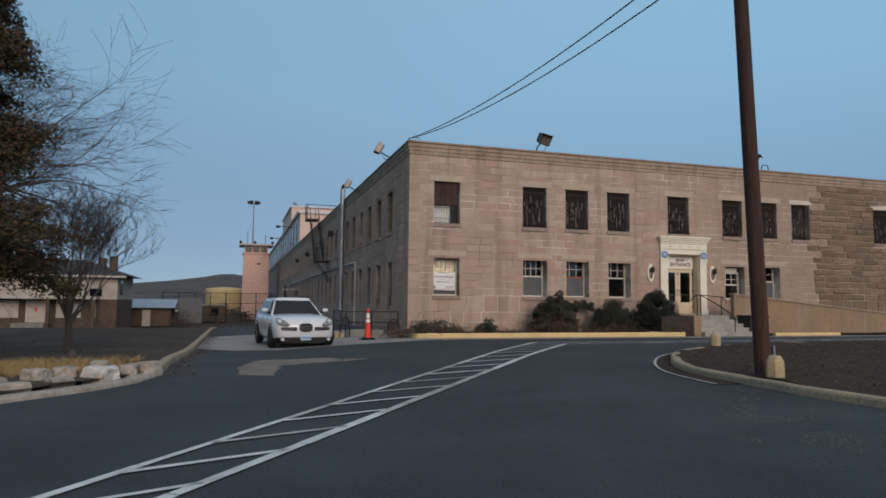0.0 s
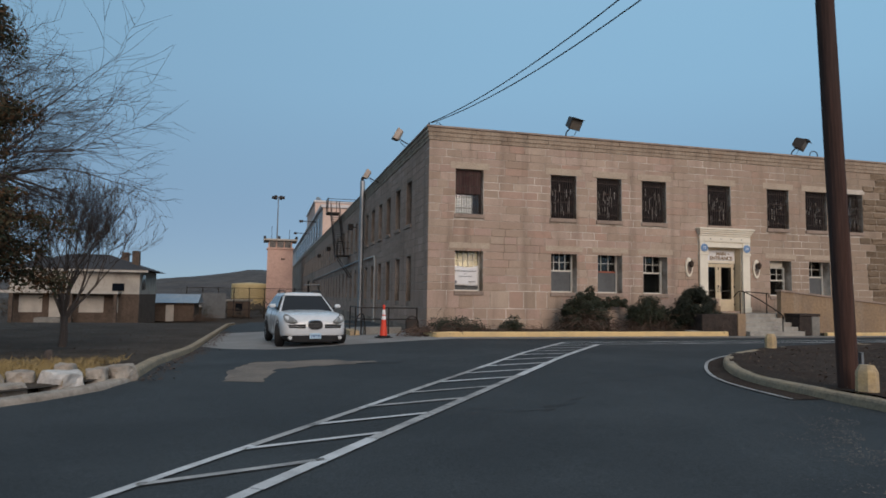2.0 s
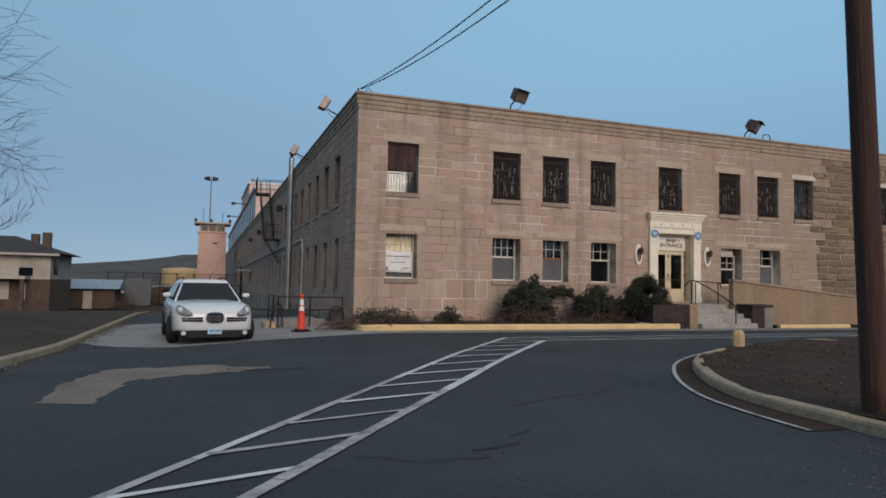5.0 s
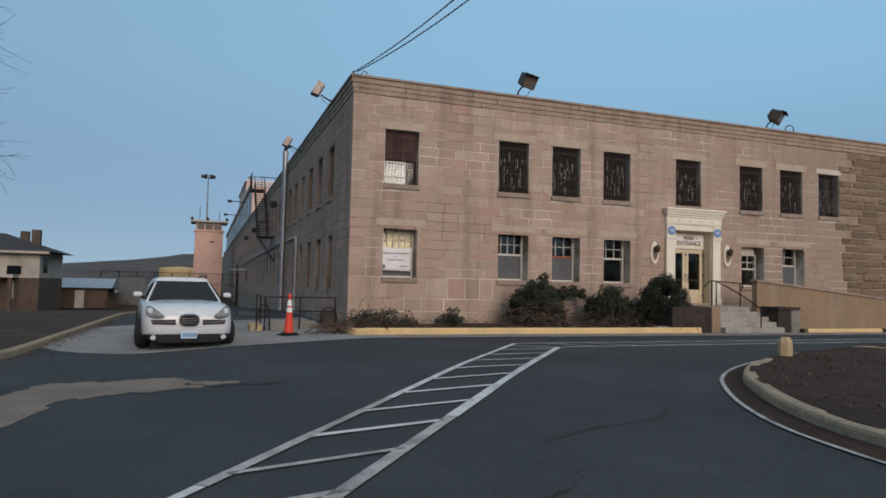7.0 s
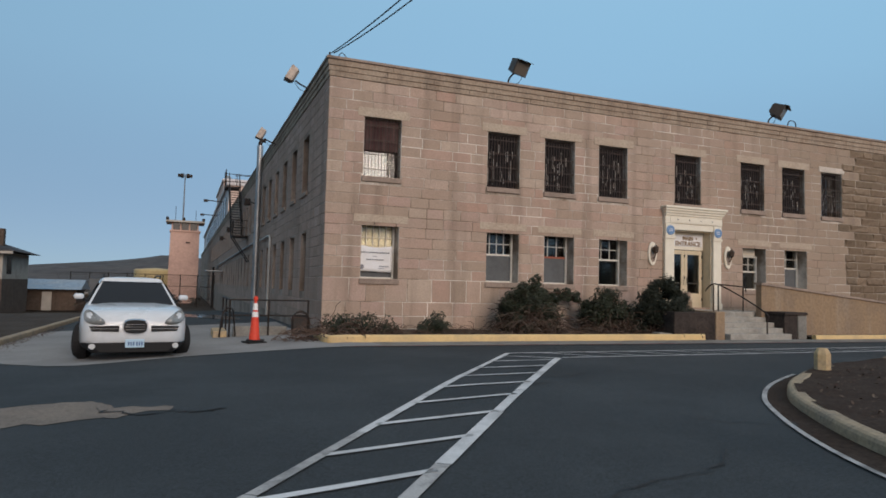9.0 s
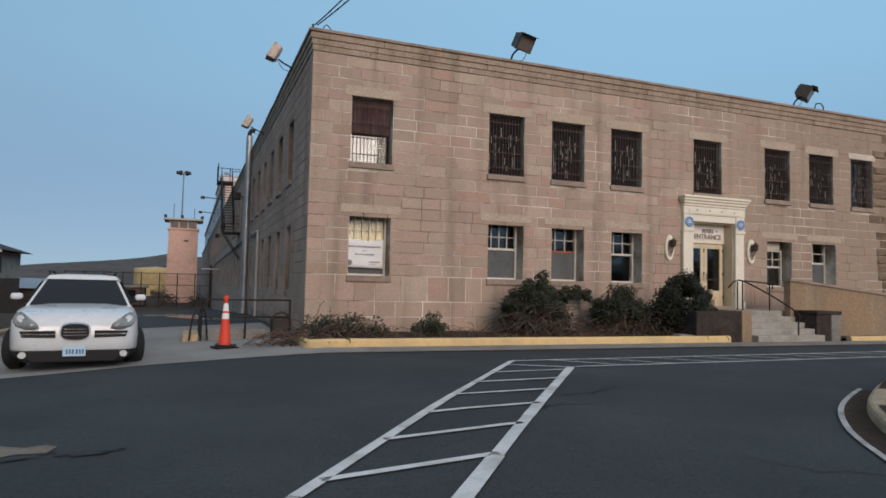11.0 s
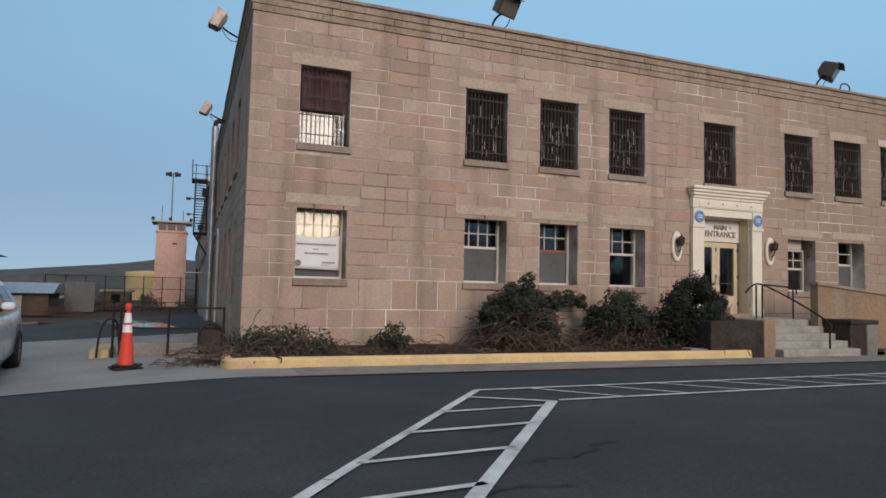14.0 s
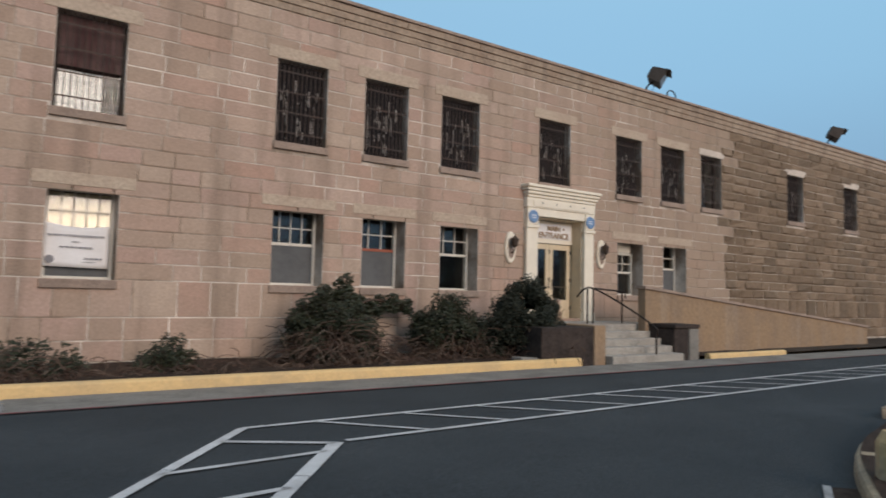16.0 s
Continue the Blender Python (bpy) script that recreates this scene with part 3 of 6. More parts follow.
def wall_core(name, u0, u1, z0, z1, openings, place, depth, material, label):
    """A solid wall with openings: boxes between sorted cuts. place(u, z, d) gives the world point at depth d behind the face."""
    us = sorted({u0, u1, *[c for o in openings for c in o[:2]]})
    zs = sorted({z0, z1, *[c for o in openings for c in o[2:]]})
    g = Geo()

    def is_open(i, j):
        if not (0 <= i < len(us) - 1 and 0 <= j < len(zs) - 1):
            return True
        u, z = (us[i] + us[i + 1]) / 2, (zs[j] + zs[j + 1]) / 2
        return any(o[0] < u < o[1] and o[2] < z < o[3] for o in openings)

    for i in range(len(us) - 1):
        for j in range(len(zs) - 1):
            if is_open(i, j):
                continue
            a, b, c, d = us[i], us[i + 1], zs[j], zs[j + 1]
            g.add([place(a, c, 0), place(b, c, 0), place(b, d, 0), place(a, d, 0)], [(0, 1, 2, 3)])
            g.add([place(a, c, depth), place(b, c, depth), place(b, d, depth), place(a, d, depth)], [(3, 2, 1, 0)])
            for di, dj, p, q in ((-1, 0, (a, c), (a, d)), (1, 0, (b, d), (b, c)), (0, -1, (b, c), (a, c)), (0, 1, (a, d), (b, d))):
                if is_open(i + di, j + dj):
                    g.add([place(*p, 0), place(*q, 0), place(*q, depth), place(*p, depth)], [(0, 1, 2, 3)])
    ob = g.make(name, material)
    return tagged(ob, label, "wall", kind="structure")


def front(u, z, d):
    return V((u, 0.014 + d, z))


def side(u, z, d):
    return V((0.014 + d, u, z))


F_OPEN = [(a, b, *UP_Z) for a, b in UPPER] + [(a, b, *LOW_Z) for a, b in LOWER] + [DOOR]
S_OPEN = [(a, b, *SUP_Z) for a, b in SIDE_UP] + [(a, b, *SLOW_Z) for a, b in SIDE_LOW]
wall_front = wall_core("wall_front", 0.014, 48, -0.6, 6.99, F_OPEN, front, 0.62, M_MORTAR, "pinkish sandstone block wall with pale mortar joints")
wall_side = wall_core("wall_side", 0.634, 150, -3, 6.99, S_OPEN, side, 0.62, M_SIDEJOINT, "long weathered sandstone block wall in darker, shaded tones")
corner = Geo().box(0.014, 0.634, 0.634, 0.6341, -1, 6.99).make("corner_fill", M_MORTAR, wall_side)

# cornice in stepped bands of long stones, front and side
rng_cor = random.Random(8)
for parent, face, end in ((wall_front, "f", 48.0), (wall_side, "s", 150.0)):
    for z0, z1, out in ((6.995, 7.14, 0.02), (7.145, 7.29, 0.045), (7.295, 7.45, 0.075), (7.455, 7.53, 0.12)):
        cap = z1 > 7.5
        u = -out if face == "f" else 0.502
        while u < end - 0.1:
            e = min(u + rng_cor.uniform(1.3, 2.1), end) if u < 40 else end
            o = out + rng_cor.uniform(-0.006, 0.006)
            g = Geo()
            if face == "f":
                g.chamfer(u + 0.004, e - 0.004, -o, 0.5, z0, z1, 0.01)
            else:
                g.chamfer(-o, 0.5, u + 0.004, e - 0.004, z0, z1, 0.01)
            g.make("coping_stone" if cap else "cornice_stone", M_SILL if cap else M_CORNICE, parent)
            u = e
roof = Geo().box(0.5, 48, 0.5, 18, 7.0, 7.2).box(0.5, 18, 18.002, 150, 7.0, 7.2).make("roof", M_CONC_DARK)
tagged(roof, "flat roof behind the stone parapet", "roof", kind="structure")
# added backing; its dark colour stands for unlit rooms behind the glass
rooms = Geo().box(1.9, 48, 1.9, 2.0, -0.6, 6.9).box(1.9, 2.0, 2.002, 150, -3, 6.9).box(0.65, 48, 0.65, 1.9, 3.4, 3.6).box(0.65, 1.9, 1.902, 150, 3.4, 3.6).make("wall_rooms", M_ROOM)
tagged(rooms, "near-black backing wall and floor standing for the dim rooms", "wall", kind="structure")


# ---- windows of the front ----
def bars(parent, a, b, z0, z1, y, nv, nh):
    for i in range(nv):
        x = lerp(a, b, (i + 0.5) / nv)
        Geo().tube([(x, y, z0), (x, y, z1)], 0.011, 5).make("bar", M_BARS, parent)
    for j in range(nh):
        z = lerp(z0, z1, (j + 0.5) / nh)
        Geo().box(a, b, y - 0.014, y - 0.004, z - 0.012, z + 0.012).make("crossbar", M_BARS, parent)


def sash_window(n, a, b, z0, z1, y, cols, rows, label, lower="screen", barred=False, split=0.5, paint=None, light_low=False):
    paint = paint or M_WHITE
    w = tagged(new("window_%d" % n), label, "window", kind="structure")
    fr = 0.055
    g = Geo()
    for x0, x1, c0, c1 in ((a, a + fr, z0, z1), (b - fr, b, z0, z1), (a + fr, b - fr, z0, z0 + fr), (a + fr, b - fr, z1 - fr, z1)):
        g.chamfer(x0, x1, y - 0.04, y + 0.06, c0, c1, 0.008)
    g.make("window_frame", paint, w)
    zm = lerp(z0, z1, split)
    Geo().chamfer(a + fr, b - fr, y - 0.02, y + 0.04, zm - 0.03, zm + 0.03, 0.006).make("meeting_rail", M_REDSASH if n == 14 else paint, w)
    for i in range(1, cols):
        x = lerp(a + fr, b - fr, i / cols)
        Geo().box(x - 0.011, x + 0.011, y - 0.012, y + 0.02, zm + 0.03, z1 - fr).make("muntin", paint, w)
    for j in range(1, rows):
        z = lerp(zm, z1 - fr, j / rows)
        Geo().box(a + fr, b - fr, y - 0.011, y + 0.019, z - 0.011, z + 0.011).make("muntin", paint, w)
    for c0, c1, nm in ((zm + 0.03, z1 - fr, "upper_pane"), (z0 + fr, zm - 0.03, "lower_pane")):
        p = Geo().box(a + fr, b - fr, y + 0.022, y + 0.028, c0, c1).make(nm, M_GLASS, w)
        p.visible_shadow = False
    if lower == "screen":
        Geo().box(a + fr, b - fr, y - 0.005, y + 0.0, z0 + fr, zm - 0.03).make("insect_screen", M_SCREEN, w)
    return w


def sill(parent, a, b, z, y0=-0.05, y1=0.5):
    Geo().chamfer(a - 0.04, b + 0.04, y0, 0.012, z - 0.15, z, 0.012).make("window_sill", M_SILL, parent)


rng_win = random.Random(21)
for i, (a, b) in enumerate(UPPER):
    lab = "tall window behind rusty black iron bars, dark inside"
    if i == 0:
        lab = "barred window with maroon boards above and pale blind below"
    w = sash_window(i + 1, a, b, *UP_Z, 0.30, 2, 1, lab, "none", split=0.5, paint=M_IRON)
    sill(w, a, b, UP_Z[0])
    bars(w, a + 0.02, b - 0.02, UP_Z[0] + 0.01, UP_Z[1] - 0.01, 0.07, 11, 4)
    # opaque dark screen hides the glass and paints the opening as unlit
    if i not in (0, 7):
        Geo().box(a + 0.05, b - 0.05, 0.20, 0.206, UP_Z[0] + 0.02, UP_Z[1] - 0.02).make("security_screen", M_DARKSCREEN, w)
    if i == 0:
        Geo().box(a + 0.05, b - 0.05, 0.20, 0.206, 5.06, UP_Z[1] - 0.02).make("security_screen", M_CURTAIN, w)
        Geo().box(a + 0.06, b - 0.06, 0.39, 0.40, 5.05, 5.92).make("board", M_CURTAIN, w)
        Geo().box(a + 0.06, b - 0.32, 0.39, 0.40, 4.3, 5.04).make("blind", M_BLIND_GLARE, w)
    if i != 0:
        # thin pale strips painted in as glints of light between the bars
        for _ in range(26):
            x = a + 0.09 + round(rng_win.random() * 15) / 15 * (b - a - 0.2)
            z = rng_win.uniform(UP_Z[0] + 0.08, UP_Z[1] - 0.6)
            Geo().box(x, x + rng_win.uniform(0.01, 0.02), 0.185, 0.196, z, z + rng_win.uniform(0.08, 0.42)).make("torn_strip", M_SLIVER, w)
    # dark backing added behind the screens
    if i not in (0, 7):
        Geo().box(a + 0.06, b - 0.06, 0.39, 0.40, 4.32, 5.92).make("board", M_CURTAIN, w)
    elif i == 7:
        # pale sheet painted as the sky reflected in the left part
        Geo().box(a + 0.06, a + 0.35, 0.39, 0.40, 4.32, 5.92).make("blind", M_BLIND_GLARE, w)

for i, (a, b) in enumerate(LOWER):
    n = 12 + i - 1 + 1
    cols = (5, 4, 3, 3, 3, 2)[i]
    lab = ("white sash window with yellowed blind and cloth banner", "white sash window with small panes over dusty screen", "white sash window with red lower rail and dusty screen", "white sash window, dark lower pane, deep stone reveal", "narrow white sash window under a louvred box", "narrow white sash window in a deep stone reveal")[i]
    z1 = LOW_Z[1] - (0.34 if i == 4 else 0)
    w = sash_window(n - 1 + 1, a, b, LOW_Z[0], z1, 0.46, cols, 2, lab, "screen" if i in (0, 1, 2, 5) else "none", split=0.54)
    sill(w, a, b, LOW_Z[0])
    if i == 0:
        Geo().box(a + 0.06, b - 0.06, 0.53, 0.54, 1.9, 2.9).make("blind", M_BLIND, w)
    if i == 4:
        lv = Geo().box(a + 0.01, b - 0.15, 0.38, 0.6, z1 + 0.005, LOW_Z[1] - 0.01).make("louvre_box", M_WHITE, w)
        for k in range(5):
            zz = z1 + 0.04 + k * 0.06
            Geo().box(a + 0.02, b - 0.16, 0.352, 0.378, zz, zz + 0.035).make("slat", M_CREAM, w)

# banner in the corner window
banner = thing("banner", "white cloth banner with grey lettering hung in the window", "banner")
gb = Geo()
nu, nv2 = 16, 8
vs = []
for j in range(nv2 + 1):
    for i in range(nu + 1):
        u, v = i / nu, j / nv2
        zt = 2.36 - 0.06 * math.sin(math.pi * u) - 0.02 * u
        vs.append((1.07 + 1.0 * u, 0.36 + 0.012 * math.sin(u * 9 + v * 3), lerp(1.60 - 0.02 * u, zt, v)))
gb.add(vs, [(j * (nu + 1) + i, j * (nu + 1) + i + 1, (j + 1) * (nu + 1) + i + 1, (j + 1) * (nu + 1) + i) for j in range(nv2) for i in range(nu)])
cloth = gb.make("cloth", M_BANNER, banner, smooth=True)
sol = cloth.modifiers.new("thick", "SOLIDIFY")
sol.thickness = 0.006
for u0, u1, z, h in ((0.06, 0.92, 2.12, 0.035), (0.43, 0.55, 2.02, 0.02), (0.24, 0.76, 1.92, 0.03), (0.62, 0.9, 1.73, 0.03), (0.6, 0.8, 1.68, 0.012)):
    k = u0
    while k < u1:
        wd = random.uniform(0.02, 0.07)
        Geo().box(1.07 + k, 1.07 + min(k + wd, u1), 0.338, 0.342, z, z + h).make("lettering", M_INK, banner)
        k += wd + 0.015
Geo().lathe([(0.0, 0), (0.07, 0), (0.07, 0.004), (0.0, 0.004)], 20, pose(1.17, 0.342, 1.72, 90)).make("seal", M_INK, banner)

# ---- entrance ----
portico = tagged(new("portico"), "cream painted classical door surround with moulded cornice", "door surround", kind="structure")
LAND = 0.66
for x0, x1 in ((11.52, 11.9), (13.6, 13.95)):
    Geo().chamfer(x0, x1, -0.10, 0.01, LAND, 3.12, 0.012).make("pilaster", M_CREAM, portico)
    Geo().chamfer(x0 - 0.03, x1 + 0.03, -0.13, 0.01, LAND, LAND + 0.22, 0.012).make("plinth", M_CREAM, portico)
    Geo().chamfer(x0 - 0.03, x1 + 0.03, -0.135, 0.01, 3.04, 3.12, 0.01).make("capital", M_CREAM, portico)
    Geo().chamfer(x0, x1, -0.12, 0.01, 3.124, 3.56, 0.01).make("block", M_CREAM, portico)
    xm = (x0 + x1) / 2
    Geo().lathe([(0.0, 0), (0.165, 0), (0.165, 0.02), (0.13, 0.035), (0.12, 0.02), (0.0, 0.03)], 24, pose(xm, -0.121, 3.33, 90)).make("medallion", M_BLUE, portico, "blue round medallion")
    for dz in (-0.04, 0.02):
        Geo().box(xm - 0.08, xm + 0.07, -0.158, -0.15, 3.33 + dz, 3.35 + dz).make("medallion_mark", M_BANNER, portico)
Geo().chamfer(11.904, 13.596, -0.10, 0.01, 3.36, 3.56, 0.01).make("architrave", M_CREAM, portico)
Geo().chamfer(11.5, 13.97, -0.125, 0.01, 3.564, 3.82, 0.012).make("frieze", M_CREAM, portico)
Geo().chamfer(11.7, 13.77, -0.145, -0.127, 3.6, 3.76, 0.006).make("frieze_panel", M_CREAM, portico)
for k in range(4):
    Geo().lathe([(0.0, 0), (0.02, 0), (0.02, 0.01), (0.0, 0.014)], 10, pose(12.0 + k * 0.5, -0.147, 3.7, 90)).make("rivet", M_IRON, portico)
for k in range(4):
    o = 0.15 + 0.045 * k
    Geo().chamfer(11.5 - 0.035 * k, 13.97 + 0.035 * k, -o, 0.01, 3.824 + 0.082 * k, 3.904 + 0.082 * k, 0.018).make("cornice_moulding", M_CREAM, portico)
# reveals
Geo().box(11.925, 11.94, 0.0, 0.6, LAND, 3.35).box(13.56, 13.575, 0.0, 0.6, LAND, 3.35).box(11.94, 13.56, 0.0, 0.6, 3.33, 3.345).make("reveal", M_DOORCREAM, portico)

door_y = 0.36
sign = tagged(new("entrance_sign"), "cream board with worn brass letters above the doors", "sign", kind="structure")
Geo().chamfer(11.94, 13.56, door_y - 0.02, door_y + 0.06, 2.72, 3.33, 0.01).make("transom_board", M_CREAM, sign)
Geo().chamfer(11.98, 13.5, door_y - 0.035, door_y - 0.022, 2.84, 3.24, 0.008).make("sign_panel", M_BANNER, sign)


def text(body, size, m, material, parent, name="lettering", extrude=0.008):
    cu = bpy.data.curves.new(name, "FONT")
    cu.body, cu.size, cu.extrude, cu.align_x = body, size, extrude, "CENTER"
    cu.offset = 0.006
    tmp = bpy.data.objects.new(name, cu)
    dg = bpy.context.evaluated_depsgraph_get()
    me = bpy.data.meshes.new_from_object(tmp.evaluated_get(dg))
    bpy.data.objects.remove(tmp)
    me.transform(m)
    me.materials.clear()
    me.materials.append(material)
    ob = new(name, me)
    ob.parent = parent
    return ob


text("MAIN", 0.19, pose(12.85, door_y - 0.04, 3.06, 90), M_BRASS, sign)
text("ENTRANCE", 0.215, pose(12.85, door_y - 0.04, 2.865, 90), M_BRASS, sign)
for xx in (12.25, 13.22):
    Geo().lathe([(0.0, 0), (0.035, 0), (0.035, 0.006), (0.0, 0.006)], 5, pose(xx, door_y - 0.036, 3.13, 90)).make("ornament", M_BRASS, sign)

for k, (x0, x1) in enumerate(((11.96, 12.73), (12.74, 13.51))):
    dr = tagged(new("door_%d" % (k + 1)), "cream glazed entrance door with brass handle, closed", "door", kind="structure")
    st = 0.13
    g = Geo()
    for a, b, c, d in ((x0, x0 + st, LAND + 0.01, 2.70), (x1 - st, x1, LAND + 0.01, 2.70), (x0 + st, x1 - st, 2.56, 2.70), (x0 + st, x1 - st, LAND + 0.01, LAND + 0.55)):
        g.chamfer(a, b, door_y, door_y + 0.045, c, d, 0.006)
    g.make("door_leaf", M_DOORCREAM, dr)
    p = Geo().box(x0 + st, x1 - st, door_y + 0.018, door_y + 0.026, LAND + 0.55, 2.56).make("pane", M_GLASS, dr)
    p.visible_shadow = False
    hx = x1 - 0.06 if k == 0 else x0 + 0.06
    Geo().tube([(hx, door_y, 1.5), (hx, door_y - 0.05, 1.52), (hx, door_y - 0.05, 1.75), (hx, door_y, 1.77)], 0.012, 6).make("handle", M_CHROME, dr)
    Geo().tube([(x0 + st, door_y - 0.03, 1.56), (x1 - st, door_y - 0.03, 1.56)], 0.012, 6).make("push_bar", M_CHROME, dr)
    for zz in (0.95, 1.7, 2.45):
        Geo().box(x1 - 0.02, x1 + 0.02, door_y - 0.012, door_y, zz, zz + 0.1).make("hinge", M_IRON, dr)

# wall lanterns each side of the surround
for xx in (11.04, 14.32):
    wl = thing("wall_lantern", "cream oval wall plate carrying an old bronze lantern", "wall lamp", (xx, -0.002, 2.5), group="entrance lanterns")
    ring = [(0.17 * math.cos(a), 0.40 * math.sin(a)) for a in [2 * math.pi * i / 28 for i in range(28)]]
    Geo().loft([[V((x, -0.0, z)) for x, z in ring], [V((x, -0.04, z)) for x, z in ring], [V((x * 0.88, -0.06, z * 0.92)) for x, z in ring]]).make("back_plate", M_CREAM, wl)
    Geo().loft([[V((x * 0.62, -0.061, z * 0.66 - 0.02)) for x, z in ring], [V((x * 0.6, -0.075, z * 0.64 - 0.02)) for x, z in ring]]).make("plate_boss", M_SILL, wl)
    Geo().tube([(0, -0.06, -0.15), (0, -0.16, -0.12), (0, -0.2, 0.0), (0, -0.2, 0.06)], 0.016, 7).make("arm", M_BRONZE, wl)
    Geo().lathe([(0.03, 0.06), (0.075, 0.1), (0.095, 0.24), (0.11, 0.25), (0.05, 0.31), (0.012, 0.34), (0.012, 0.38)], 10, pose(0, -0.2, -0.06)).make("lantern", M_BRONZE, wl)

# landing, steps, cheek walls, ramp
landing = Geo().chamfer(9.9, 14.9, -1.72, 0.0, -0.4, LAND, 0.015).make("landing", M_STEP)
tagged(landing, "concrete entrance landing", "landing", kind="structure")
stairs = tagged(new("stairs"), "five pale worn concrete entrance steps", "stairs", kind="structure")
for k in range(4):
    zt = LAND - 0.155 * (k + 1)
    Geo().chamfer(11.46, 13.9, -1.722 - 0.32 * (k + 1), -1.722 - 0.32 * k, -0.4, zt, 0.018).make("step", M_STEP, stairs)
cheek = tagged(new("cheek_wall_left"), "dark stained stone wall beside the steps", "wall", kind="structure")
Geo().chamfer(9.6, 11.1, -2.78, -1.724, -0.4, 0.66, 0.02).make("dark_block", M_DARKSTONE, cheek)
Geo().chamfer(11.103, 11.455, -2.80, -1.724, -0.4, 0.69, 0.025).make("end_block", M_STUCCO, cheek)
cheek2 = tagged(new("cheek_wall_right"), "dark soot-stained stone cheek wall at the steps", "wall", kind="structure")
Geo().chamfer(13.905, 14.45, -2.74, -1.724, -0.4, 0.6, 0.02).make("dark_block", M_DARKSTONE, cheek2)
Geo().chamfer(13.88, 14.85, -2.78, -1.70, 0.604, 0.70, 0.02).make("coping", M_DARKSTONE, cheek2)
Geo().chamfer(14.455, 14.83, -2.76, -1.724, -0.4, 0.6, 0.03).make("end_block", M_CONC_DARK, cheek2)
ped = thing("stone_pedestal", "rough tan stone block standing on the landing", "stone block", (11.0, -1.45, LAND))
Geo().chamfer(-0.28, 0.28, -0.2, 0.2, 0, 0.3, 0.03).make("lower_stone", M_ROUGH, ped)
Geo().chamfer(-0.24, 0.24, -0.18, 0.18, 0.302, 0.58, 0.03).make("upper_stone", M_STONE, ped)

# ramp wall with sloping top
rw = tagged(new("ramp_wall"), "ochre stucco ramp wall with a sloping coping", "wall", kind="structure")
ry0, ry1 = -2.0, -1.78
xa, xb, za, zb = 13.75, 25.5, 1.54, 0.5
Geo().add([(xa, ry0, -0.5), (xb, ry0, -0.5), (xb, ry0, zb), (xa, ry0, za), (xa, ry1, -0.5), (xb, ry1, -0.5), (xb, ry1, zb), (xa, ry1, za)],
          [(0, 1, 2, 3), (5, 4, 7, 6), (4, 0, 3, 7), (1, 5, 6, 2), (3, 2, 6, 7)]).make("stucco_wall", M_STUCCO, rw)
Geo().add([(xa - 0.04, ry0 - 0.05, za + 0.005), (xb, ry0 - 0.05, zb + 0.002), (xb, ry0 - 0.05, zb + 0.07), (xa - 0.04, ry0 - 0.05, za + 0.075), (xa - 0.04, ry1 + 0.04, za + 0.005), (xb, ry1 + 0.04, zb + 0.002), (xb, ry1 + 0.04, zb + 0.07), (xa - 0.04, ry1 + 0.04, za + 0.075)],
          [(0, 1, 2, 3), (5, 4, 7, 6), (4, 0, 3, 7), (1, 5, 6, 2), (3, 2, 6, 7), (0, 4, 5, 1)]).make("coping", M_SILL, rw)
Geo().add([(14.9, ry1, 0.6), (25.5, ry1, -0.2), (25.5, -0.02, -0.2), (14.9, -0.02, 0.6)], [(0, 1, 2, 3)]).make("ramp_floor", M_STEP, rw)

rail = thing("handrail", "black iron pipe handrail of the steps", "handrail", (0, 0, 0))
Geo().tube(smooth_line([(12.3, -1.1, 1.3), (12.35, -1.3, 1.5), (12.5, -1.5, 1.5), (12.75, -2.2, 1.12), (12.92, -2.9, 0.68), (12.95, -3.0, 0.5)], 4), 0.022, 8).make("rail", M_IRON, rail)
Geo().tube([(12.4, -1.35, LAND), (12.4, -1.35, 1.5)], 0.022, 8).make("post", M_IRON, rail)
Geo().tube([(12.94, -2.96, -0.14), (12.94, -2.96, 0.62)], 0.022, 8).make("post", M_IRON, rail)
rail2 = thing("landing_rail", "black iron rail along the ramp landing", "handrail", (0, 0, 0))
Geo().tube([(12.55, -1.4, LAND), (12.55, -1.4, 1.48), (12.62, -1.4, 1.52), (13.7, -1.4, 1.46), (13.72, -1.4, 1.3)], 0.022, 8).make("rail", M_IRON, rail2)
Geo().tube([(13.6, -1.4, LAND), (13.6, -1.4, 1.45)], 0.02, 8).make("post", M_IRON, rail2)

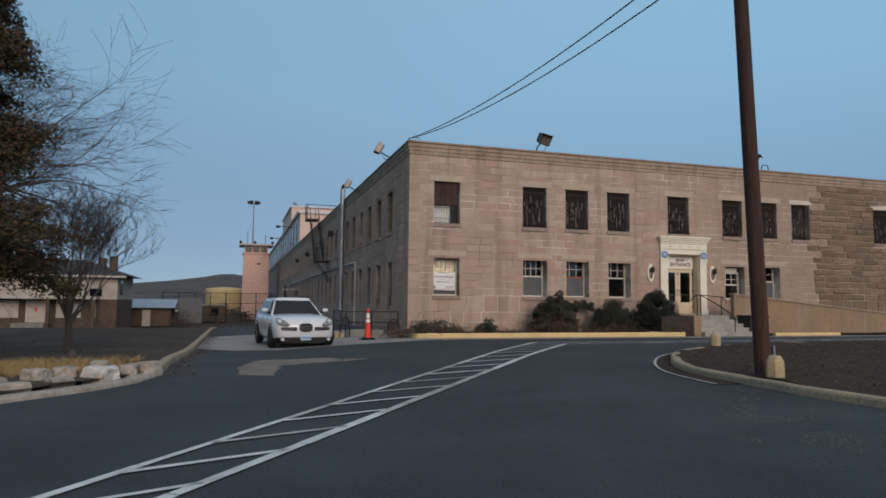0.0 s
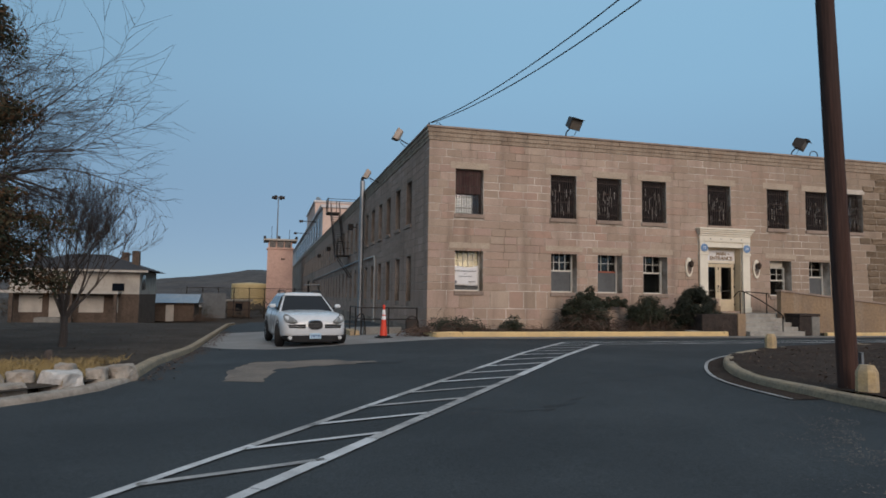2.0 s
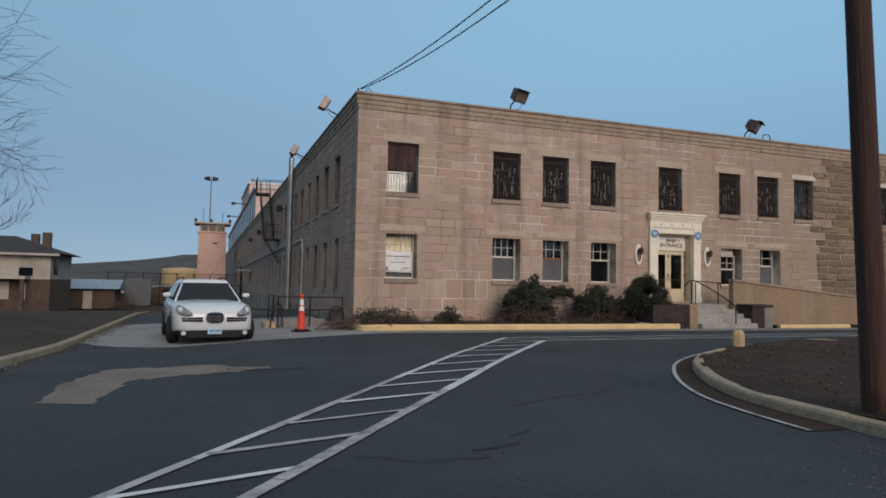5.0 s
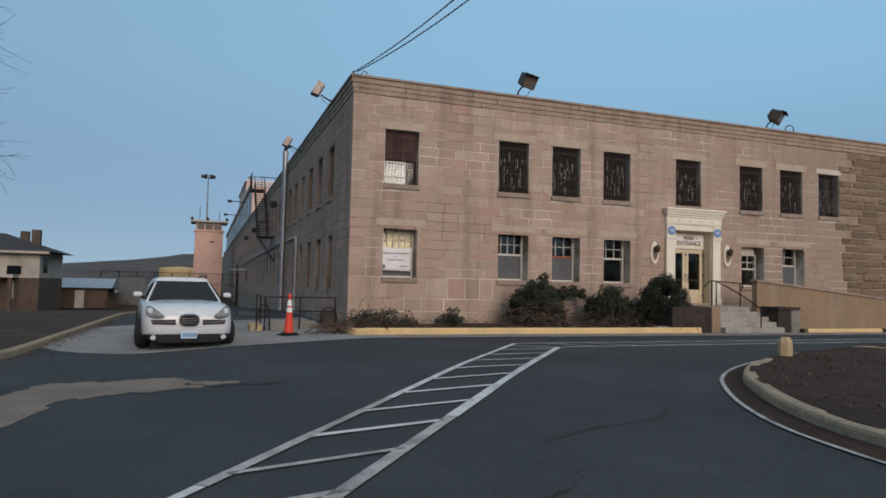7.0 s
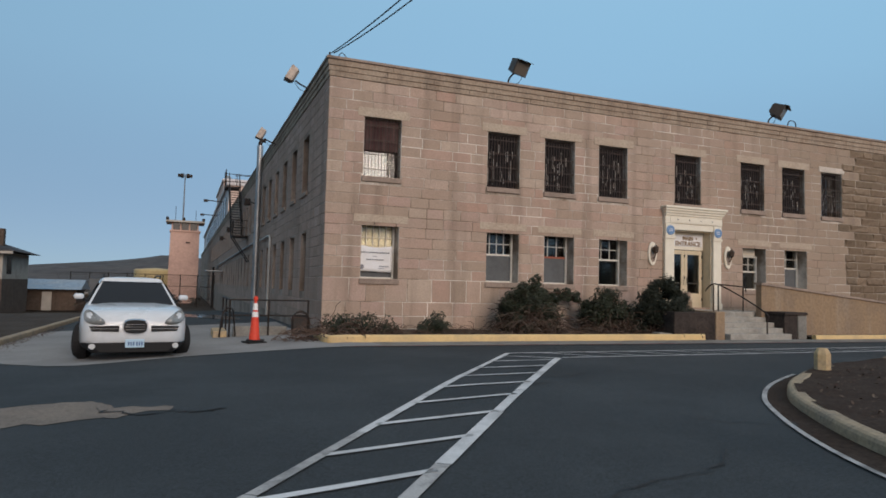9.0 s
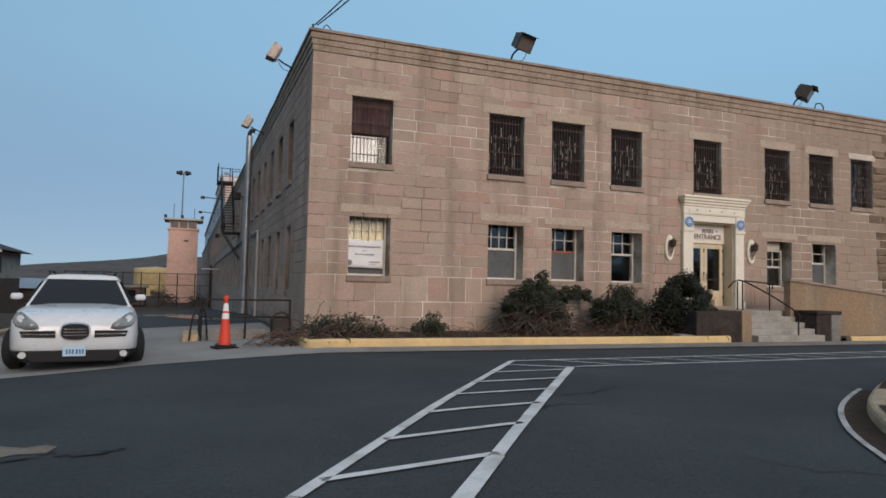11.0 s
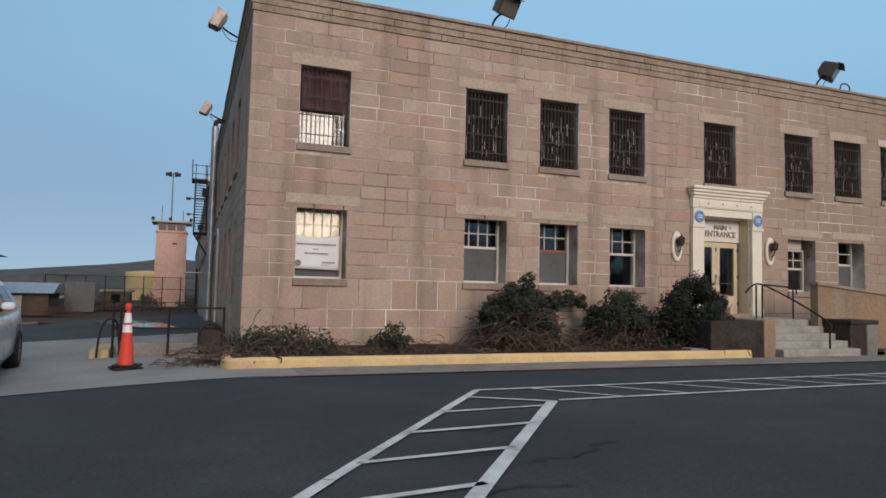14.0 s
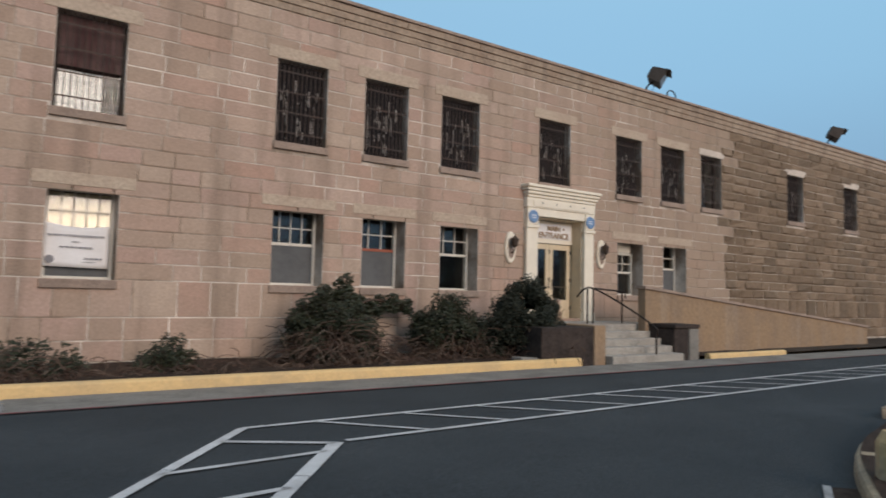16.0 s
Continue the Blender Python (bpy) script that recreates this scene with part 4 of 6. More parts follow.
# ---- windows of the side wall ----
for i, ((a, b), (c, d)) in enumerate(zip(SIDE_UP, SIDE_LOW)):
    w = tagged(new("window_side_up_%d" % (i + 1)), "tall narrow barred window in the shaded side wall", "window", kind="structure")
    # matte near-black pane, the dark interior put into its colour
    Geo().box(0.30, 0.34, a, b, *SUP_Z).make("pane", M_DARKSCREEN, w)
    for k in range(1, 4):
        z = lerp(*SUP_Z, k / 4)
        Geo().box(0.26, 0.30, a, b, z - 0.02, z + 0.02).make("crossbar", M_IRON, w)
    # some panes get a pale sheet as painted sky reflection
    for k in range(4):
        if rng_win.random() < 0.4:
            y0 = a + 0.05 if rng_win.random() < 0.5 else (a + b) / 2 + 0.03
            z = lerp(*SUP_Z, k / 4)
            Geo().box(0.286, 0.298, y0, y0 + 0.42, z + 0.04, z + 0.4).make("pale_pane", M_BLIND_GLARE, w)
    Geo().box(0.24, 0.258, (a + b) / 2 - 0.02, (a + b) / 2 + 0.02, *SUP_Z).make("mullion", M_IRON, w)
    Geo().chamfer(-0.05, 0.2, a - 0.05, b + 0.05, SUP_Z[0] - 0.14, SUP_Z[0] - 0.003, 0.012).make("window_sill", M_SILL, w)
    w = tagged(new("window_side_low_%d" % (i + 1)), "blocked up window recess in the side wall", "window", kind="structure")
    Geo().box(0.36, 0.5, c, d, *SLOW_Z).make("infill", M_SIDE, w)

# ---- things on the roof: floodlights ----
def floodlight(x, y, z, rz, big=1.0):
    f = thing("floodlight", "bronze box floodlight on a curved roof bracket", "floodlight", (x, y, z), rz, group="roof floodlights")
    k = big
    Geo().tube(smooth_line([(0, 0, 0), (0, 0, 0.16 * k), (0.05 * k, -0.1 * k, 0.3 * k), (0.12 * k, -0.2 * k, 0.36 * k)], 4), 0.028, 8).make("bracket", M_IRON, f)
    m = pose(0.16 * k, -0.3 * k, 0.52 * k, 28, 8, 0)
    Geo().loft([[m @ V((sx * hw, yy, sz * hh)) for sx, sz in ((-1, -1), (1, -1), (1, 1), (-1, 1))] for yy, hw, hh in ((0.26 * k, 0.15 * k, 0.13 * k), (0.2 * k, 0.21 * k, 0.19 * k), (-0.2 * k, 0.25 * k, 0.23 * k))]).make("housing", M_BRONZE, f)
    Geo().box(-0.22 * k, 0.22 * k, -0.215 * k, -0.202 * k, -0.2 * k, 0.2 * k, m).make("lens", M_LENS, f)
    Geo().box(-0.26 * k, 0.26 * k, -0.34 * k, -0.16 * k, 0.232 * k, 0.245 * k, m).make("visor", M_BRONZE, f)
    Geo().tube(smooth_line([(0.05 * k, -0.05, 0.02), (0.3 * k, -0.1, 0.1), (0.36 * k, -0.2 * k, 0.3 * k), (0.26 * k, -0.25 * k, 0.42 * k)], 4), 0.01, 5).make("cable", M_CABLE, f)
    return f


floodlight(5.6, 0.1, TOP, 8, 1.0)
floodlight(16.4, 0.1, TOP, 35, 1.0)
floodlight(27.4, 0.1, TOP, 40, 1.0)


def arm_floodlight(y, z, reach, k):
    """A box lamp held out from the parapet on a bent arm, facing down and away from the wall."""
    f = thing("floodlight", "silver-brown box floodlight on a bent arm over the parapet", "floodlight", (-0.1, y, z), group="roof floodlights")
    Geo().tube(smooth_line([(0.1, 0, -0.04), (-0.05, 0, 0.04), (-reach * 0.45, 0.0, 0.12), (-reach * 0.75, 0, 0.22)], 4), 0.026, 8).make("bracket", M_IRON, f)
    Geo().tube(smooth_line([(0.1, 0.05, -0.02), (-0.1, 0.1, -0.06), (-reach * 0.5, 0.08, 0.0), (-reach * 0.8, 0.04, 0.2)], 4), 0.01, 5).make("cable", M_CABLE, f)
    m = pose(-reach, 0, 0.4, 0, 28, 0)
    Geo().loft([[m @ V((xx, sy * hw, sz * hh)) for sy, sz in ((-1, -1), (1, -1), (1, 1), (-1, 1))] for xx, hw, hh in ((0.2 * k, 0.16 * k, 0.2 * k), (0.12 * k, 0.21 * k, 0.26 * k), (-0.14 * k, 0.23 * k, 0.29 * k))]).make("housing", M_LAMPGREY, f)
    Geo().box(-0.152 * k, -0.142 * k, -0.2 * k, 0.2 * k, -0.26 * k, 0.26 * k, m).make("lens", M_LENS, f)


arm_floodlight(3.12, TOP - 0.06, 0.52, 0.85)
arm_floodlight(11.16, TOP - 0.3, 0.62, 0.85)
hoop = thing("roof_conduit", "bent cable conduit loop on the parapet", "conduit", (17.3, 0.05, TOP))
Geo().tube(smooth_line([(0, 0, 0), (0.05, 0, 0.22), (0.25, 0, 0.28), (0.4, 0, 0.2), (0.42, 0, 0)], 4), 0.02, 6).make("pipe", M_IRON, hoop)
bracket = thing("cable_bracket", "small iron cable bracket on the roof corner", "bracket", (0.0, 0.0, TOP))
Geo().tube([(-0.02, 0, 0), (-0.02, 0, 0.12)], 0.03, 7).make("insulator", M_IRON, bracket)
Geo().tube(smooth_line([(0.2, 0, 0), (0.3, -0.05, 0.14), (0.42, -0.05, 0.05), (0.45, 0, 0)], 4), 0.012, 5).make("hook", M_IRON, bracket)
for sx, ex, sag in ((0.0, 4.9, 4.0), (0.06, 5.7, 4.2)):
    pts = []
    for i in range(49):
        t = i / 48
        pts.append((lerp(0.02 + sx, ex, t), lerp(-0.05, -47.0, t), lerp(7.62, 18.7, t) - sag * 4 * t * (1 - t)))
    c = Geo().tube(pts, 0.016, 5).make("overhead_cable", M_CABLE)
    tagged(c, "black overhead cable strung from the roof corner", "cable", group="overhead cables")

# ---- utility pole, bollards ----
pole = thing("utility_pole", "dark brown creosoted wooden utility pole, slightly leaning", "utility pole", (1.62, -16.5, 0.1))
rings = [(0.125 - 0.03 * i / 10, 12.0 * i / 10) for i in range(11)]
Geo().lathe([(r, z) for r, z in rings], 18, pose(0, 0, -0.15, 0, -2.3, 0)).make("shaft", M_WOODPOLE, pole, smooth=False)
Geo().box(0.15, 0.19, -0.06, 0.0, -0.05, 0.42).make("ground_plate", M_GALV, pole)


def bollard(x, y, h, lean):
    b = thing("bollard", "low weathered yellow stone post with a chamfered top", "bollard", (x, y, G(x, y) + 0.1), lean, group="island posts")
    Geo().loft([[V((sx * w, sy * w, z)) for sx, sy in ((-1, -0.5), (-0.5, -1), (0.5, -1), (1, -0.5), (1, 0.5), (0.5, 1), (-0.5, 1), (-1, 0.5))] for w, z in ((0.115, -0.1), (0.11, h * 0.72), (0.105, h * 0.8), (0.07, h))]).make("post", M_YELLOWOLD, b)


bollard(1.42, -16.95, 0.36, 20)
bollard(5.62, -10.62, 0.36, 35)

# ---- traffic cone ----
cone = thing("traffic_cone", "tall orange traffic cone with two white bands", "traffic cone", (-1.92, -1.95, G(-1.92, -1.95) + 0.014))
Geo().chamfer(-0.22, 0.22, -0.22, 0.22, 0, 0.035, 0.012, pose(0, 0, 0, 0, 0, 20)).make("base", M_RUBBER, cone)
Geo().chamfer(-0.2, 0.2, -0.2, 0.2, 0.04, 0.075, 0.012, pose(0.02, 0, 0.0, 0, 2, -8)).make("weight_ring", M_RUBBER, cone)


def cone_r(z):
    return lerp(0.125, 0.045, (z - 0.075) / 0.83)


Geo().lathe([(cone_r(0.075), 0.075), (cone_r(0.5), 0.5), (cone_r(0.91), 0.91), (0.03, 0.93), (0.035, 0.97), (0.05, 1.0), (0.05, 1.05), (0.03, 1.08)], 24).make("cone_body", M_ORANGE, cone, smooth=False)
for z0, z1 in ((0.6, 0.72), (0.76, 0.92)):
    Geo().lathe([(cone_r(z0) + 0.001, z0), (cone_r(z0) + 0.004, z0), (cone_r(z1) + 0.004, z1), (cone_r(z1) + 0.001, z1)], 24).make("band", M_REFLECT, cone)


# ---- car ----
def build_car(x, y, rz):
    car = thing("car", "white sport utility car with black lower bumper, parked", "car", (x, y, G(x, y) + 0.005), rz)
    st = [(-2.45, 0.66, 0.42, 0.70, 0.73), (-2.42, 0.76, 0.36, 0.80, 0.835), (-2.34, 0.84, 0.30, 0.885, 0.915), (-2.2, 0.895, 0.27, 0.955, 0.985), (-2.0, 0.925, 0.25, 1.0, 1.03), (-1.6, 0.94, 0.24, 1.035, 1.075), (-1.2, 0.94, 0.24, 1.055, 1.10), (-0.9, 0.94, 0.24, 1.06, 1.11), (0.5, 0.94, 0.22, 1.06, 1.1), (1.9, 0.94, 0.24, 1.07, 1.1), (2.3, 0.9, 0.28, 1.04, 1.07), (2.42, 0.82, 0.36, 0.95, 0.97)]
    rings = []
    for yy, w, z0, z1, zc in st:
        h = [(w * 0.9, z0), (w * 0.985, z0 + 0.12), (w, lerp(z0, z1, 0.5)), (w * 0.985, lerp(z0, z1, 0.8)), (w * 0.93, z1 - 0.03), (w * 0.82, z1 + 0.01), (w * 0.45, zc)]
        rings.append([V((a, yy, b)) for a, b in h] + [V((-a, yy, b)) for a, b in h[::-1]])
    body = Geo().loft(rings).make("body", M_CARPAINT, car, smooth=True)
    lo = [(-0.84, -1.0), (0.84, -1.0), (0.87, 0.4), (0.86, 2.1), (0.74, 2.36), (-0.74, 2.36), (-0.86, 2.1), (-0.87, 0.4)]
    hi = [(-0.60, -0.12), (0.60, -0.12), (0.64, 0.5), (0.62, 1.75), (0.55, 1.95), (-0.55, 1.95), (-0.62, 1.75), (-0.64, 0.5)]
    cab = Geo().loft([[V((a, b, 1.03)) for a, b in lo], [V((a, b, 1.58)) for a, b in hi], [V((a * 0.9, b * 0.96 + 0.03, 1.645)) for a, b in hi], [V((a * 0.5, b * 0.8 + 0.15, 1.67)) for a, b in hi]]).make("cabin", M_CARPAINT, car)

    def pane(name, p, q, r, s2, out):
        quad = [V(v) for v in (p, q, r, s2)]
        c = sum(quad, V()) / 4
        o = V(out) * 0.012
        vs = [v + o for v in quad] + [v - o for v in quad]
        Geo().add(vs, [(0, 1, 2, 3), (7, 6, 5, 4), (0, 4, 5, 1), (1, 5, 6, 2), (2, 6, 7, 3), (3, 7, 4, 0)]).make(name, M_TINT, car, "dark tinted glass")

    pane("windscreen", (-0.77, -0.93, 1.08), (0.77, -0.93, 1.08), (0.57, -0.18, 1.55), (-0.57, -0.18, 1.55), (0, -0.53, 0.85))
    for sgn in (-1, 1):
        for y0, y1, t0, t1 in ((-0.72, 0.42, 0.0, 0.42), (0.5, 1.4, 0.5, 1.2), (1.46, 2.05, 1.28, 1.68)):
            pane("side_window", (sgn * 0.872, y0, 1.1), (sgn * 0.872, y1, 1.1), (sgn * 0.655, t1, 1.53), (sgn * 0.655, t0, 1.53), (sgn * 0.9, 0, 0.4))
        mir = Geo().chamfer(min(sgn * 0.90, sgn * 1.09), max(sgn * 0.90, sgn * 1.09), -0.72, -0.58, 1.17, 1.29, 0.045).make("mirror", M_CARPAINT, car)
        Geo().tube([(sgn * 0.80, -0.62, 1.12), (sgn * 0.93, -0.65, 1.18)], 0.03, 6).make("mirror_stalk", M_BLACKPLASTIC, car)
        Geo().tube([(sgn * 0.55, -0.05, 1.66), (sgn * 0.57, 0.1, 1.72), (sgn * 0.57, 1.5, 1.72), (sgn * 0.55, 1.7, 1.66)], 0.018, 6).make("roof_rail", M_BLACKPLASTIC, car)
        # rounded headlamp set into the wing
        eye_line = [(0.50, 0.76), (0.58, 0.735), (0.70, 0.735), (0.80, 0.77), (0.855, 0.84), (0.865, 0.93), (0.84, 0.995), (0.78, 1.01), (0.70, 0.965), (0.60, 0.89), (0.52, 0.82)]
        cxl, czl = 0.70, 0.86
        shells = []
        for back, grow_k in ((0.12, 1.0), (-0.012, 1.0), (-0.03, 0.88), (-0.04, 0.5)):
            shells.append([V((sgn * lerp(cxl, a, grow_k), -2.50 + 0.9 * max(a - 0.6, 0) ** 1.2 + 1.6 * max(z - 0.86, 0) + back, lerp(czl, z, grow_k))) for a, z in eye_line])
        Geo().loft(shells).make("headlamp", M_HEADLAMP, car, "clear rounded headlamp", smooth=True)
        Geo().loft([[V((sgn * a, b, z)) for a, b, z in ring] for ring in (
            [(0.27, -2.38, 0.60), (0.72, -2.30, 0.60), (0.74, -2.28, 0.70), (0.27, -2.38, 0.69)],
            [(0.27, -2.475, 0.59), (0.72, -2.455, 0.60), (0.76, -2.44, 0.70), (0.27, -2.475, 0.71)])]).make("side_grille", M_BLACKPLASTIC, car)
        Geo().loft([[V((sgn * a, b, z)) for a, b, z in ring] for ring in (
            [(0.27, -2.40, 0.64), (0.72, -2.33, 0.645), (0.72, -2.33, 0.66), (0.27, -2.40, 0.655)],
            [(0.27, -2.48, 0.64), (0.74, -2.46, 0.645), (0.74, -2.46, 0.66), (0.27, -2.48, 0.655)])]).make("chrome_bar", M_CHROME, car)
        Geo().tube([(sgn * 0.70, -2.42, 0.315), (sgn * 0.70, -2.505, 0.315)], 0.055, 14).make("fog_lamp", M_LENSCLEAR, car)
    # lower bumper in black
    Geo().loft([[V((a * w, yy, zz)) for a, zz in ((-0.8, z0), (0.8, z0), (0.96, lerp(z0, z1, 0.6)), (1, z1), (-1, z1), (-0.96, lerp(z0, z1, 0.6)))] for yy, w, z0, z1 in ((-2.49, 0.70, 0.2, 0.37), (-2.46, 0.80, 0.18, 0.38), (-2.25, 0.88, 0.17, 0.37), (-1.95, 0.9, 0.18, 0.30))]).make("lower_bumper", M_BLACKPLASTIC, car)
    oval = [(0.22 * math.copysign(abs(math.cos(a)) ** 0.7, math.cos(a)), 0.155 * math.copysign(abs(math.sin(a)) ** 0.7, math.sin(a))) for a in [2 * math.pi * i / 24 for i in range(24)]]
    Geo().loft([[V((a, -2.38, 0.70 + b)) for a, b in oval], [V((a, -2.455, 0.69 + b)) for a, b in oval], [V((a * 0.9, -2.505, 0.69 + b * 0.88)) for a, b in oval]]).make("grille_surround", M_CHROME, car)
    Geo().loft([[V((a * 0.88, -2.49, 0.69 + b * 0.86)) for a, b in oval], [V((a * 0.88, -2.51, 0.69 + b * 0.86)) for a, b in oval]]).make("grille", M_BLACKPLASTIC, car)
    for zz in (0.63, 0.68, 0.73):
        Geo().box(-0.16, 0.16, -2.52, -2.508, zz, zz + 0.012).make("grille_bar", M_CHROME, car)
    Geo().chamfer(-0.16, 0.16, -2.52, -2.49, 0.285, 0.445, 0.006).make("licence_plate", M_PLATE, car, "pale blue licence plate")
    for k in range(6):
        xx = -0.115 + k * 0.042 + (0.012 if k > 2 else 0)
        Geo().box(xx, xx + 0.026, -2.525, -2.521, 0.325, 0.40).make("plate_mark", M_PLATEINK, car)
    Geo().box(-0.7, 0.7, -0.2, 0.06, 1.56, 1.565).make("sunroof_edge", M_BLACKPLASTIC, car)
    for sgn in (-1, 1):
        for yy in (-1.48, 1.38):
            mw = pose(sgn * 0.86, yy, 0.355, 0, 90 * sgn, 0) @ pose(0, 0, 0, -14 if yy < 0 else 0, 0, 0)
            wheel = Geo().lathe([(0.22, -0.11), (0.33, -0.115), (0.355, -0.09), (0.355, 0.09), (0.33, 0.115), (0.24, 0.118), (0.22, 0.10)], 28, mw).make("wheel", M_RUBBER, car, "black tyre")
            Geo().lathe([(0.0, 0.07), (0.05, 0.09), (0.07, 0.075), (0.2, 0.085), (0.235, 0.112), (0.235, 0.06), (0.0, 0.05)], 24, mw).make("rim", M_ALLOY, wheel)
            for k in range(5):
                Geo().box(0.05, 0.21, -0.025, 0.025, 0.085, 0.105, mw @ pose(0, 0, 0, 0, 0, 72 * k)).make("spoke", M_ALLOY, wheel)
            Geo().lathe([(0.0, -0.02), (0.43, -0.02), (0.43, 0.128), (0.415, 0.128), (0.40, 0.10), (0.0, 0.10)], 28, pose(sgn * 0.815, yy, 0.385, 0, 90 * sgn, 0)).make("wheel_arch", M_BLACKPLASTIC, car)
    car.scale = (1.0, 1.0, 0.94)
    return car


build_car(-4.56, -1.95, 6)

# ---- side of the building: pipes, fire escape, rail, pit ----
dp = thing("drainpipe", "large grey galvanised downpipe on the side wall", "drainpipe", (-0.22, 16.3, 0))
Geo().tube([(0, 0, -0.35), (0, 0, 8.15)], 0.15, 14).make("pipe", M_GALV, dp)
Geo().tube(smooth_line([(0, 0, 8.1), (0, 0, 8.3), (0.1, 0, 8.42), (0.25, 0, 8.42)], 4), 0.1, 10).make("elbow", M_IRON, dp)
for zz in (1.5, 4, 6.5):
    Geo().tube([(0, 0, zz), (0, 0, zz + 0.06)], 0.17, 14).make("clamp", M_GALV, dp)
lp = thing("conduit_pipe", "pale painted conduit pipe rising and turning along the wall", "pipe", (-0.07, 0, 0))
Geo().tube(smooth_line([(0, 11.9, -0.25), (0, 11.9, 1.5), (0, 11.9, 3.0), (0, 12.1, 3.25), (0, 12.6, 3.3), (0, 16, 3.3)], 5), 0.05, 8).make("pipe", M_PIPEPALE, lp)
rp = thing("wall_pipe", "long grey pipe running along the side wall", "pipe", (-0.1, 0, 0))
Geo().tube([(0, 17, 3.35), (0, 60, 3.0), (0, 61, 2.6)], 0.06, 8).make("pipe", M_GALV, rp)
fe = thing("fire_escape", "black iron fire escape stair with railed platforms", "fire escape", (0, 0, 0))
Geo().box(-1.15, -0.18, 29.6, 31.4, 7.75, 7.82).make("top_platform", M_IRON, fe)
Geo().box(-0.95, -0.02, 23.6, 25.2, 3.95, 4.02).make("lower_platform", M_IRON, fe)
for sx in (-0.92, -0.25):
    Geo().tube([(sx, 25.2, 3.98), (sx, 29.7, 7.78)], 0.045, 6).make("stringer", M_IRON, fe)
    Geo().tube([(sx, 25.2, 4.95), (sx, 29.7, 8.75)], 0.025, 6).make("handrail", M_IRON, fe)
    for k in range(7):
        yy, zz = lerp(25.2, 29.7, k / 6), lerp(3.98, 7.78, k / 6)
        Geo().tube([(sx, yy, zz), (sx, yy, zz + 0.97)], 0.018, 5).make("baluster", M_IRON, fe)
for k in range(20):
    yy, zz = lerp(25.3, 29.6, k / 19), lerp(4.1, 7.7, k / 19)
    Geo().box(-0.92, -0.25, yy - 0.1, yy + 0.1, zz - 0.015, zz + 0.015).make("tread", M_IRON, fe)
for xx, yy in ((-1.13, 29.65), (-1.13, 31.35), (-0.3, 31.35), (-1.13, 30.5)):
    Geo().tube([(xx, yy, 7.8), (xx, yy, 9.0)], 0.028, 6).make("post", M_IRON, fe)
for zz in (8.4, 8.95):
    Geo().tube([(-1.13, 29.65, zz), (-1.13, 31.35, zz), (0.5, 31.35, zz), (2.5, 31.35, zz)], 0.022, 6).make("platform_rail", M_IRON, fe)
for xx in (-0.9,):
    for zz in (4.5, 4.95):
        Geo().tube([(xx, 25.2, zz), (xx, 23.65, zz), (-0.05, 23.65, zz)], 0.022, 6).make("platform_rail", M_IRON, fe)
    for yy in (23.65, 24.4):
        Geo().tube([(xx, yy, 4.0), (xx, yy, 4.95)], 0.02, 6).make("post", M_IRON, fe)
for yy in (23.8, 25.0):
    Geo().tube([(-0.9, yy, 3.95), (-0.02, yy - 1.5, 2.4)], 0.03, 6).make("brace", M_IRON, fe)
for yy, zz in ((20.0, 5.6), (36, 5.2), (47, 5.2)):
    sl = thing("wall_light", "small dark floodlight fixed on the side wall", "floodlight", (0, yy, zz))
    Geo().tube([(-0.005, 0, 0), (-0.3, 0, 0.1)], 0.025, 6).make("bracket", M_IRON, sl)
    Geo().chamfer(-0.62, -0.28, -0.2, 0.2, -0.12, 0.26, 0.03).make("housing", M_IRON, sl)
aw = thing("canopy", "thin green-grey canopy over a side door", "canopy", (0, 52, 2.2))
Geo().chamfer(-1.6, 0.0, -1.2, 1.2, 0, 0.12, 0.02).make("slab", M_GALV, aw)

pr = thing("pit_railing", "black iron railing round a basement pit", "railing", (0, 0, 0))
gz = G(-1.5, 1)
for px, py in ((-2.35, 0.3), (-1.35, 0.3), (-0.3, 0.3), (-2.35, 1.9), (-2.35, 3.6)):
    Geo().tube([(px, py, gz - 0.1), (px, py, gz + 0.98)], 0.025, 6).make("post", M_IRON, pr)
for zz in (0.55, 0.96):
    Geo().tube([(-0.3, 0.3, gz + zz), (-2.35, 0.3, gz + zz), (-2.35, 3.6, gz + zz)], 0.022, 6).make("rail", M_IRON, pr)
Geo().tube(smooth_line([(-2.6, 0.1, gz), (-2.55, 0.1, gz + 0.5), (-2.45, 0.12, gz + 0.72), (-2.3, 0.15, gz + 0.72), (-2.25, 0.2, gz + 0.5), (-2.2, 0.2, gz)], 4), 0.022, 6).make("hoop", M_IRON, pr)
pw = tagged(new("pit_wall"), "low grey concrete kerb round the basement pit", "low wall", kind="structure")
Geo().chamfer(-2.25, -0.85, 0.35, 0.6, gz - 0.3, gz + 0.26, 0.02).make("concrete", M_CONC_DARK, pw)
Geo().chamfer(-2.75, -2.4, 0.3, 1.6, gz - 0.3, gz + 0.14, 0.03).make("yellow_end", M_YELLOWOLD, pw)
wd = thing("wall_hatch", "small black iron hatch cover leaning on the wall foot", "hatch", (-0.55, -0.05, gz))
Geo().chamfer(-0.2, 0.2, -0.03, 0.03, 0.0, 0.55, 0.02, pose(0, 0, 0, -8)).make("plate", M_IRON, wd)
Geo().tube(smooth_line([(-0.2, 0, 0.0), (-0.22, 0, 0.5), (0, 0, 0.68), (0.22, 0, 0.5), (0.2, 0, 0.0)], 4), 0.025, 6).make("loop", M_IRON, wd)


# ---- plants ----
rng = random.Random(7)


